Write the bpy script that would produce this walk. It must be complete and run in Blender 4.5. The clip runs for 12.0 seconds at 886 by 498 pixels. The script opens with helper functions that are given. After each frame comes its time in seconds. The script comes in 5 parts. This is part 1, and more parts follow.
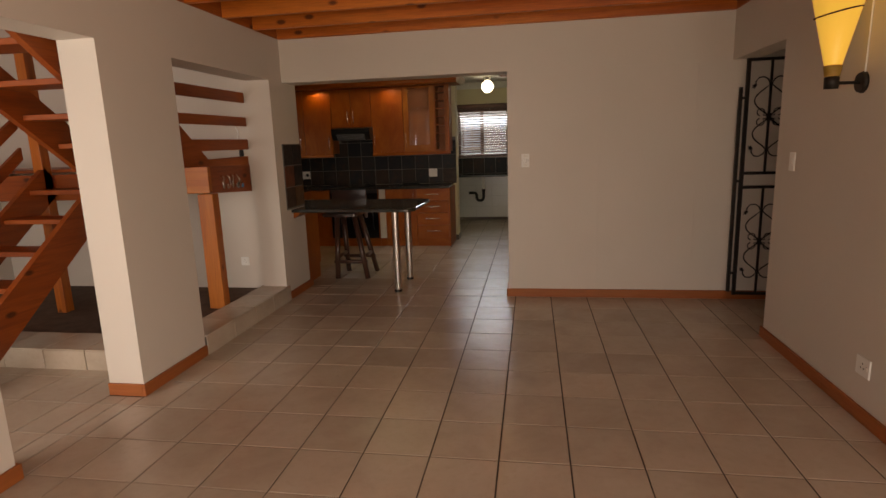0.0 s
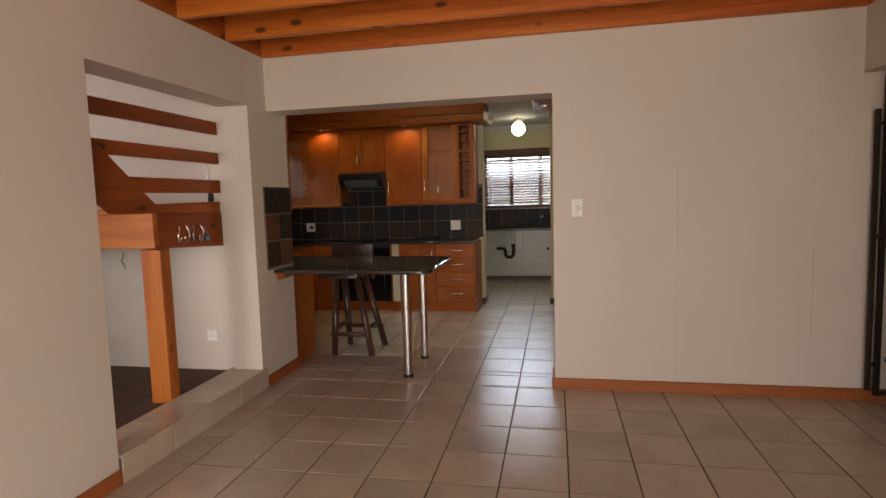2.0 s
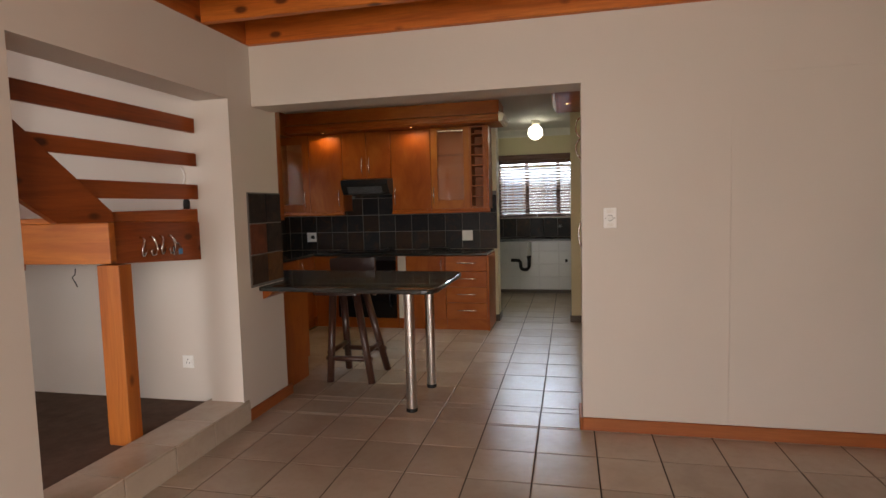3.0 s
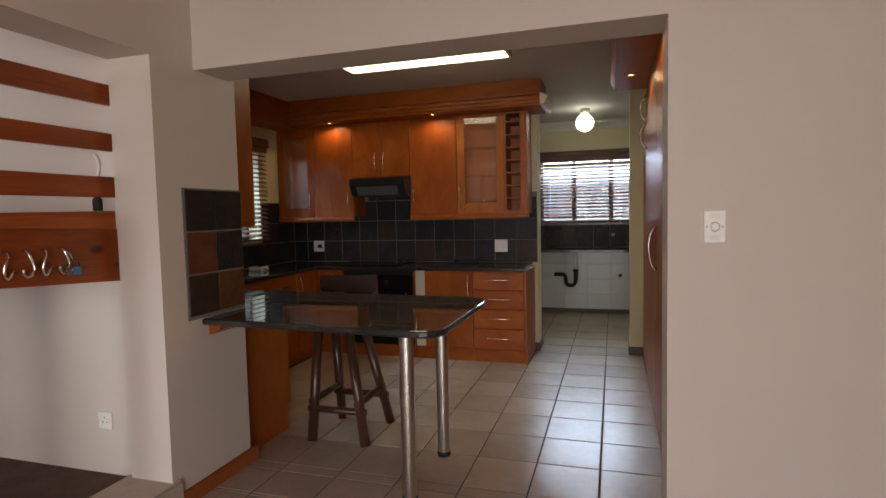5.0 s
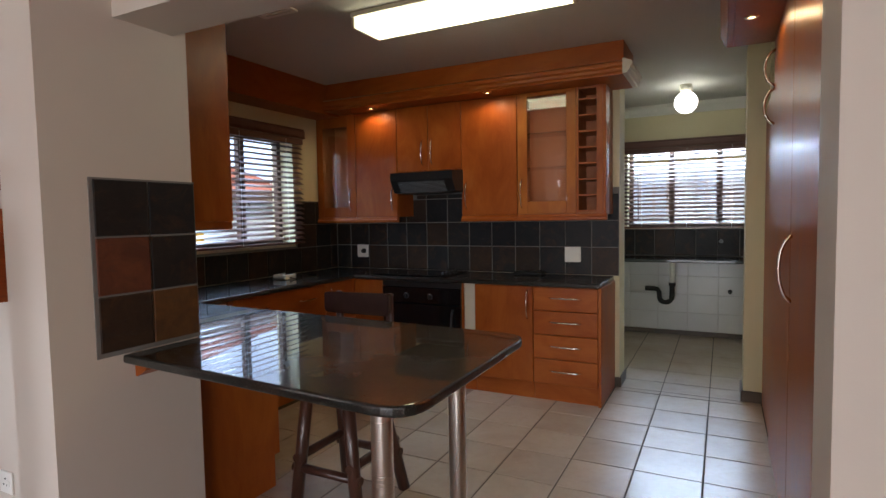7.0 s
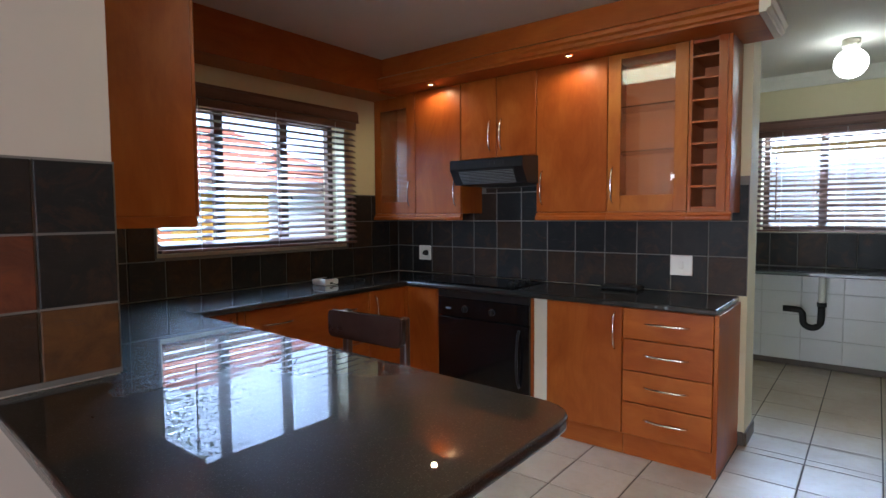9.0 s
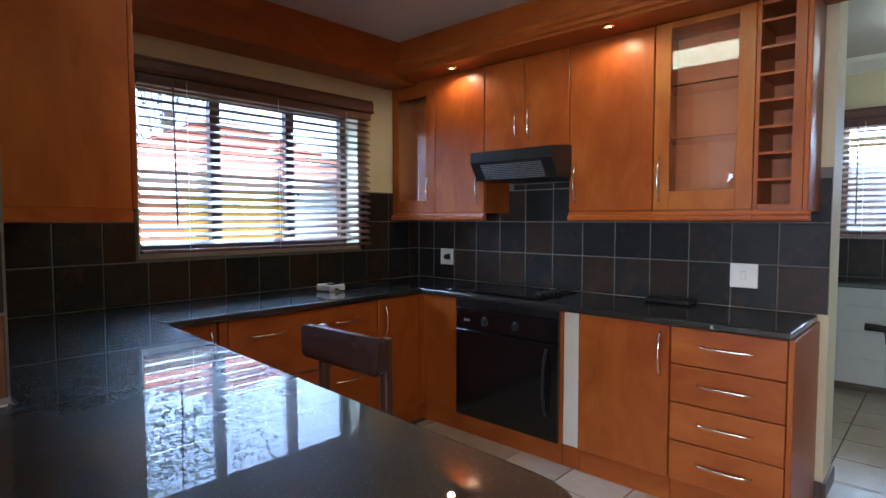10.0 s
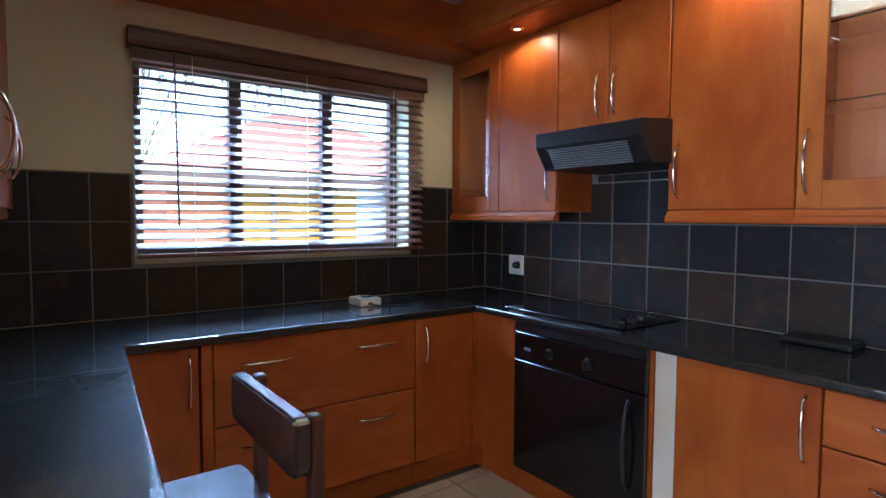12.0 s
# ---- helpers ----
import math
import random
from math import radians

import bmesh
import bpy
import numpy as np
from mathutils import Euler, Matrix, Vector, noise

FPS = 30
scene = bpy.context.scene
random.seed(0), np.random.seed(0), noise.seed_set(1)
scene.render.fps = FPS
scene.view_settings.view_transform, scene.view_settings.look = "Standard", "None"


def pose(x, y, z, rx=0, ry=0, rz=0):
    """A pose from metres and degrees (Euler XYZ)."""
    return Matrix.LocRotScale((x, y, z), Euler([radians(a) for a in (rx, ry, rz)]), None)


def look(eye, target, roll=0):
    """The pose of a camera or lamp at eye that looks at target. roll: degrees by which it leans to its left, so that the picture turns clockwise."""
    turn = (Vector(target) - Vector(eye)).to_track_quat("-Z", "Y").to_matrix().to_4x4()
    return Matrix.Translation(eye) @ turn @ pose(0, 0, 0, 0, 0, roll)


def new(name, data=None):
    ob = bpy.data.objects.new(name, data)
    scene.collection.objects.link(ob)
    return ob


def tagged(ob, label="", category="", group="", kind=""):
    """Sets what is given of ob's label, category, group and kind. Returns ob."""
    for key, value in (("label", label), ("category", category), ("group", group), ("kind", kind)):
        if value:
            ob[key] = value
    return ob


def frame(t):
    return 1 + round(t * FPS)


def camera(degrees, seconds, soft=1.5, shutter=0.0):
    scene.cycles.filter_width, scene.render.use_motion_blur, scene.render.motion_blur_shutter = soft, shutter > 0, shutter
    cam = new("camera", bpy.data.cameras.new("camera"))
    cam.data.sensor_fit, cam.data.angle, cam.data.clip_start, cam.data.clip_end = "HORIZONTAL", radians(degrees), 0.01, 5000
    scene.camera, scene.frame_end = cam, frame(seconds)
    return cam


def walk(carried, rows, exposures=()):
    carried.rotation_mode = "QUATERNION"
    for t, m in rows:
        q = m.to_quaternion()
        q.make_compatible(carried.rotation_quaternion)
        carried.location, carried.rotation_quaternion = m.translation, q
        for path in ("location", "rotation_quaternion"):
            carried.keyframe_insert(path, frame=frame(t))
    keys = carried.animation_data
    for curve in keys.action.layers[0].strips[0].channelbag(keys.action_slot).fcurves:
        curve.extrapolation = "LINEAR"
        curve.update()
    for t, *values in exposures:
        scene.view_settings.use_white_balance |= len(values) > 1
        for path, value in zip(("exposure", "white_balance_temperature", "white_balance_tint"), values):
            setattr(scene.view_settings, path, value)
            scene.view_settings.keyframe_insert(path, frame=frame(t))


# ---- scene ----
cam = camera(77.4, 12.0)
PATH = [
    (0, (0.756, 0.823, 1.472), (0.437, 2.761, 1.092), -1.9),
    (0.5, (0.681, 1.132, 1.442), (0.339, 3.078, 1.132), -1.8),
    (1, (0.614, 1.445, 1.42), (0.263, 3.398, 1.167), -1.8),
    (1.5, (0.588, 1.768, 1.403), (0.218, 3.722, 1.191), -1.7),
    (2, (0.551, 2.055, 1.378), (0.15, 4.006, 1.194), -1.7),
    (2.5, (0.506, 2.328, 1.39), (0.082, 4.276, 1.223), -1.6),
    (3, (0.459, 2.604, 1.374), (0.015, 4.549, 1.221), -1.5),
    (5, (0.34, 3.735, 1.353), (-0.25, 5.642, 1.225), -1.3),
    (5.5, (0.342, 3.991, 1.347), (-0.297, 5.882, 1.224), -1.3),
    (6, (0.34, 4.243, 1.36), (-0.347, 6.117, 1.241), -1.2),
    (6.5, (0.332, 4.486, 1.36), (-0.439, 6.328, 1.244), -1.1),
    (7, (0.343, 4.715, 1.347), (-0.559, 6.496, 1.228), -1.0),
    (9, (0.203, 5.583, 1.338), (-1.029, 7.154, 1.215), -0.4),
    (9.5, (0.117, 5.804, 1.343), (-1.176, 7.324, 1.221), -0.2),
    (10, (0.049, 6.031, 1.308), (-1.306, 7.498, 1.2), 0.0),
    (10.5, (-0.017, 6.253, 1.325), (-1.45, 7.643, 1.212), -0.0),
    (11, (-0.091, 6.404, 1.322), (-1.593, 7.719, 1.202), 0.1),
    (11.5, (-0.172, 6.586, 1.322), (-1.743, 7.819, 1.207), 0.1),
    (12, (-0.244, 6.73, 1.315), (-1.863, 7.899, 1.202), 0.3),
]
STOPS = ((0.0, -0.55, 8100, 17), (1.0, -0.11, 7500, 15), (2.5, 0.13, 6900, 13), (5.0, 0.09, 6400, 13), (7.0, 0.33, 5950, 11), (9.0, 0.94, 5350, 9), (12.0, 1.25, 4750, 9))
walk(cam, [(t, look(eye, target, roll)) for t, eye, target, roll in PATH],
     exposures=STOPS)

# ---- daylight ----
SUN_FROM = Vector((0.62, -0.38, 0.78)).normalized()
world = bpy.data.worlds.new("world")
scene.world = world
world.use_nodes = True
wn = world.node_tree
sky = wn.nodes.new("ShaderNodeTexSky")
sky.sky_type = "NISHITA"
sky.sun_disc = False
sky.dust_density = 4.0
sky.sun_elevation = math.asin(SUN_FROM.z)
sky.sun_rotation = math.atan2(SUN_FROM.x, SUN_FROM.y)
haze = wn.nodes.new("ShaderNodeMix")  # thin bright cloud over the blue
haze.data_type, haze.blend_type = "RGBA", "ADD"
haze.inputs[0].default_value = 1.0
haze.inputs[7].default_value = (7.0, 8.2, 10.8, 1)
wn.links.new(sky.outputs[0], haze.inputs[6])
wn.links.new(haze.outputs[2], wn.nodes["Background"].inputs[0])
wn.nodes["Background"].inputs[1].default_value = 0.15

sun = new("sun", bpy.data.lights.new("sun", "SUN"))
sun.data.energy, sun.data.angle, sun.data.color = 2.4, radians(0.5), (1.0, 0.95, 0.87)
sun.matrix_basis = look(SUN_FROM * 30, (0, 0, 0))


def area(name, eye, target, sx, sy, watts, color):
    data = bpy.data.lights.new(name, "AREA")
    data.shape, data.size, data.size_y, data.energy, data.color = "RECTANGLE", sx, sy, watts, color
    ob = new(name, data)
    ob.matrix_basis = look(eye, target)
    return ob


# Lamps standing in for skylight: at unseen openings, then at and outside the windows
area("front_daylight", (0.4, -2.1, 1.15), (0.4, 2.0, 1.0), 3.2, 2.0, 72, (1.0, 0.93, 0.84))
# next two: fills added at assumed, unseen openings to lift the left side
area("side_fill", (2.36, -0.7, 1.2), (-2.0, 2.4, 1.0), 1.8, 1.7, 116, (1.0, 0.93, 0.84))
area("stair_fill", (-3.2, 0.86, 1.3), (-2.6, 4.0, 1.1), 1.7, 1.8, 78, (0.94, 0.97, 1.0))
# hidden added lamps: outside above the window, in the scullery opening, outside it
area("kitchen_daylight", (-4.1, 7.8, 3.0), (-2.6, 7.75, 1.1), 3.0, 1.0, 190, (0.58, 0.78, 1.0))
area("laundry_daylight", (0.0, 11.37, 2.035), (0.0, 9.6, 0.6), 1.16, 0.12, 22, (0.66, 0.82, 1.0))
area("scullery_daylight", (0.0, 12.45, 2.27), (0.0, 11.0, 1.2), 2.0, 0.5, 66, (0.66, 0.82, 1.0))


def lamp(kind, name, place, watts, color, size=0.03, aim=None, cone=100):
    data = bpy.data.lights.new(name, kind)
    data.energy, data.color, data.shadow_soft_size = watts, color, size
    ob = new(name, data)
    if kind == "SPOT":
        data.spot_size, data.spot_blend = radians(cone), 0.5
        ob.matrix_basis = look(place, aim)
    else:
        ob.location = place
    return ob


WARM = (1.0, 0.68, 0.32)
for place in ((-2.34, 8.70, 2.255), (-1.257, 8.66, 2.255), (0.455, 7.796, 2.255), (0.455, 6.85, 2.255)):
    lamp("SPOT", "downlight_beam", place, 3.2, WARM, 0.02, (place[0], place[1] + 0.02, 0), 168)
lamp("POINT", "sconce_bulb", (2.25, 4.0, 1.98), 2.0, (1.0, 0.7, 0.3), 0.03)

# ---- materials ----


class Mat:
    """A node material with a few shortcuts."""

    def __init__(self, name, rough=0.5, metal=0.0, spec=0.5, coat=0.0):
        self.m = bpy.data.materials.new(name)
        self.m.use_nodes = True
        self.n = self.m.node_tree.nodes
        self.bsdf = self.n["Principled BSDF"]
        self.bsdf.inputs["Roughness"].default_value = rough
        self.bsdf.inputs["Metallic"].default_value = metal
        self.bsdf.inputs["Specular IOR Level"].default_value = spec
        self.bsdf.inputs["Coat Weight"].default_value = coat
        self.coords = None

    def node(self, kind, **props):
        nd = self.n.new("ShaderNode" + kind)
        for key, value in props.items():
            if key == "op":
                nd.operation = value
            elif key == "blend":
                nd.data_type, nd.blend_type = "RGBA", value
        return nd

    def link(self, a, b):
        self.m.node_tree.links.new(a, b)

    def place(self, sx=1.0, sy=1.0, sz=1.0, shift=True):
        tc = self.node("TexCoord")
        mp = self.node("Mapping")
        mp.inputs["Scale"].default_value = (sx, sy, sz)
        if shift:
            info = self.node("ObjectInfo")
            mul = self.node("Math", op="MULTIPLY")
            mul.inputs[1].default_value = 37.0
            self.link(info.outputs["Random"], mul.inputs[0])
            comb = self.node("CombineXYZ")
            for i in range(3):
                self.link(mul.outputs[0], comb.inputs[i])
            self.link(comb.outputs[0], mp.inputs["Location"])
        self.link(tc.outputs["Object"], mp.inputs["Vector"])
        return mp.outputs[0]

    def noise(self, vec, scale, detail=4.0, rough=0.55, twist=0.0):
        nd = self.node("TexNoise")
        nd.inputs["Scale"].default_value = scale
        nd.inputs["Detail"].default_value = detail
        nd.inputs["Roughness"].default_value = rough
        nd.inputs["Distortion"].default_value = twist
        self.link(vec, nd.inputs["Vector"])
        return nd.outputs["Fac"]

    def ramp(self, fac, *stops):
        nd = self.node("ValToRGB")
        el = nd.color_ramp.elements
        while len(el) < len(stops):
            el.new(0.5)
        for e, (pos, col) in zip(el, stops):
            e.position, e.color = pos, (*col, 1) if len(col) == 3 else (col[0],) * 3 + (1,)
        self.link(fac, nd.inputs["Fac"])
        return nd.outputs["Color"]

    def mix(self, fac, a, b, blend="MIX"):
        nd = self.node("Mix", blend=blend)
        for sock, v in ((0, fac), (6, a), (7, b)):
            if isinstance(v, (int, float)):
                nd.inputs[sock].default_value = v
            elif isinstance(v, tuple):
                nd.inputs[sock].default_value = (*v, 1)
            else:
                self.link(v, nd.inputs[sock])
        return nd.outputs[2]

    def color(self, c):
        if isinstance(c, tuple):
            self.bsdf.inputs["Base Color"].default_value = (*c, 1)
        else:
            self.link(c, self.bsdf.inputs["Base Color"])

    def gloss(self, fac, lo, hi):
        nd = self.node("MapRange")
        nd.inputs["To Min"].default_value, nd.inputs["To Max"].default_value = lo, hi
        self.link(fac, nd.inputs["Value"])
        self.link(nd.outputs[0], self.bsdf.inputs["Roughness"])

    def bump(self, height, strength=0.2, distance=0.002):
        nd = self.node("Bump")
        nd.inputs["Strength"].default_value, nd.inputs["Distance"].default_value = strength, distance
        self.link(height, nd.inputs["Height"])
        self.link(nd.outputs[0], self.bsdf.inputs["Normal"])


def dim(c, k):
    return tuple(v * k for v in c)


def paint(name, col, rough=0.6):
    k = Mat(name, rough, spec=0.3)
    v = k.place()
    big, fine = k.noise(v, 1.3, 3), k.noise(v, 70, 3)
    c = k.mix(big, dim(col, 0.94), dim(col, 1.04))
    k.color(k.mix(k.ramp(k.noise(v, 5, 5), (0.62, (0,)), (0.8, (0.10,))), c, dim(col, 0.86)))
    k.bump(k.mix(0.25, fine, big), 0.12, 0.003)
    k.gloss(fine, rough - 0.06, rough + 0.08)
    return k.m


def wood(name, dark, mid, light, axis, rough=0.35, knots=True, coat=0.0, scale=1.0, figure=1.0):
    """axis: the way the grain runs, x, y or z."""
    k = Mat(name, rough, spec=0.45, coat=coat)
    k.bsdf.inputs["Coat Roughness"].default_value = 0.18
    s = {"x": (0.06, 1, 1), "y": (1, 0.06, 1), "z": (1, 1, 0.06)}[axis]
    v = k.place(*s)
    rings = k.noise(v, 9 * scale, 3, 0.5, 0.6)
    fibre = k.noise(v, 95 * scale, 3, 0.6)
    v2 = k.place(*(min(1.0, q * 5) for q in s))
    cloud = k.noise(v2, 2.4, 3)
    c = k.ramp(rings, (0.30, dark), (0.48, mid), (0.70, light))
    c = k.mix(0.75 * figure, mid, c)
    c = k.mix(k.ramp(fibre, (0.35, (0.0,)), (0.75, (0.45,))), c, dim(dark, 0.75))
    c = k.mix(k.ramp(cloud, (0.35, (0,)), (0.7, (0.4,))), c, dim(light, 0.95))
    if knots:
        vo = k.node("TexVoronoi")
        vo.inputs["Scale"].default_value = 4.2
        k.link(k.place(*(0.8 if q < 0.5 else 1.6 for q in s)), vo.inputs["Vector"])
        spot = k.ramp(vo.outputs["Distance"], (0.09, (0.9,)), (0.17, (0,)))
        c = k.mix(spot, c, dim(dark, 0.32))
        stain = k.ramp(k.noise(k.place(*(min(1.0, q * 3) for q in s)), 3.0, 5, 0.65, 1.0), (0.52, (0,)), (0.70, (0.55,)))
        c = k.mix(stain, c, dim(dark, 0.8))
        streak = k.ramp(k.noise(v, 26 * scale, 4, 0.6, 0.8), (0.55, (0,)), (0.72, (0.5,)))
        c = k.mix(streak, c, dark)
    k.color(c)
    k.gloss(fibre, rough - 0.06, rough + 0.12)
    k.bump(k.mix(0.5, fibre, rings), 0.12, 0.0012)
    return k.m


def veneer(name, axis, tint=(1.0, 1.0, 1.0)):
    """Glossy cherry veneer: soft mottled figure, faint fibres along the axis."""
    k = Mat(name, 0.30, spec=0.30, coat=0.06)
    k.bsdf.inputs["Coat Roughness"].default_value = 0.15
    s = {"x": (0.10, 1, 1), "y": (1, 0.10, 1), "z": (1, 1, 0.10)}[axis]
    v = k.place(*s)
    v2 = k.place(*(min(1.0, q * 4) for q in s))
    cloud = k.noise(v2, 5.5, 5, 0.62, 0.9)
    fleck = k.noise(v, 70, 3, 0.6)
    tone = k.node("ObjectInfo")
    c = k.ramp(cloud, (0.28, (0.262, 0.052, 0.006)), (0.50, (0.335, 0.082, 0.009)), (0.74, (0.410, 0.118, 0.014)))
    c = k.mix(k.ramp(fleck, (0.45, (0,)), (0.8, (0.20,))), c, (0.20, 0.036, 0.005))
    c = k.mix(1.0, c, tint, "MULTIPLY")
    k.color(k.mix(1.0, c, k.ramp(tone.outputs["Random"], (0.0, (0.92,)), (1.0, (1.06,))), "MULTIPLY"))
    k.gloss(cloud, 0.30, 0.44)
    k.bump(fleck, 0.05, 0.001)
    return k.m


def plain(name, col, rough=0.5, metal=0.0, spec=0.5, wear=0.12, bumpy=0.05):
    k = Mat(name, rough, metal, spec)
    v = k.place()
    n = k.noise(v, 12, 5)
    f = k.noise(v, 160, 2)
    k.color(k.mix(n, dim(col, 1 - wear), dim(col, 1 + wear)))
    k.gloss(n, max(0.02, rough - 0.06), rough + 0.08)
    k.bump(f, bumpy, 0.001)
    return k.m


def brushed(name, col, rough=0.28):
    k = Mat(name, rough, 1.0)
    f = k.noise(k.place(1, 1, 60), 5, 3)
    k.color(k.mix(f, dim(col, 0.94), col))
    k.gloss(f, rough - 0.03, rough + 0.04)
    k.bump(f, 0.012, 0.0004)
    return k.m


def glowing(name, col, strength):
    k = Mat(name, 0.4)
    k.color(dim(col, 0.8))
    k.bsdf.inputs["Emission Color"].default_value = (*col, 1)
    k.bsdf.inputs["Emission Strength"].default_value = strength
    return k.m


def glass_mat(name, tint=(1, 1, 1)):
    k = Mat(name, 0.02)
    k.color(tint)
    k.bsdf.inputs["Transmission Weight"].default_value = 1.0
    k.bsdf.inputs["IOR"].default_value = 1.48
    return k.m


def floor_tile_mat():
    k = Mat("beige_ceramic_tile", 0.3, spec=0.5)
    info = k.node("ObjectInfo")
    v = k.place()
    c = k.ramp(k.noise(v, 3.2, 5, 0.6, 0.4), (0.30, (0.49, 0.40, 0.31)), (0.52, (0.55, 0.46, 0.365)), (0.72, (0.59, 0.505, 0.41)))
    c = k.mix(k.ramp(k.noise(v, 26, 4), (0.5, (0,)), (0.75, (0.28,))), c, (0.44, 0.35, 0.26))
    tone = k.ramp(info.outputs["Random"], (0.0, (0.90,)), (1.0, (1.06,)))
    k.color(k.mix(1.0, c, tone, "MULTIPLY"))
    k.gloss(k.noise(v, 40, 3), 0.22, 0.29)
    k.bump(k.noise(v, 14, 3), 0.06, 0.003)
    return k.m


def slate_mat(name, stops):
    k = Mat(name, 0.42, spec=0.2)
    info = k.node("ObjectInfo")
    v = k.place()
    pick = k.ramp(info.outputs["Random"], *stops)
    cloud = k.noise(v, 9, 6, 0.65, 0.8)
    c = k.mix(k.ramp(cloud, (0.35, (0,)), (0.7, (0.55,))), pick, (0.012, 0.013, 0.016))
    rust = k.ramp(k.noise(v, 6, 6, 0.65, 1.6), (0.53, (0,)), (0.74, (0.55,)))
    c = k.mix(rust, c, (0.105, 0.048, 0.023))
    streak = k.ramp(k.noise(k.place(1, 5, 1), 7, 5, 0.7, 2.0), (0.56, (0,)), (0.72, (0.4,)))
    c = k.mix(streak, c, (0.052, 0.048, 0.046))
    k.color(c)
    k.gloss(cloud, 0.25, 0.55)
    k.bump(k.noise(v, 14, 7, 0.65, 0.5), 0.5, 0.006)
    return k.m


def granite_mat():
    k = Mat("polished_black_granite", 0.3, spec=0.26, coat=1.0)
    k.bsdf.inputs["Coat Roughness"].default_value = 0.012
    k.bsdf.inputs["Coat IOR"].default_value = 1.65
    v = k.place(shift=False)
    vo = k.node("TexVoronoi")
    vo.inputs["Scale"].default_value = 420
    k.link(v, vo.inputs["Vector"])
    specks = k.ramp(vo.outputs["Color"], (0.50, (0.006, 0.007, 0.007)), (0.78, (0.014, 0.017, 0.016)), (0.96, (0.085, 0.092, 0.082)))
    cloud = k.noise(v, 55, 5)
    k.color(k.mix(k.ramp(cloud, (0.45, (0,)), (0.7, (0.6,))), specks, (0.007, 0.010, 0.009)))
    k.gloss(k.noise(v, 3.5, 5, 0.6), 0.30, 0.55)
    return k.m


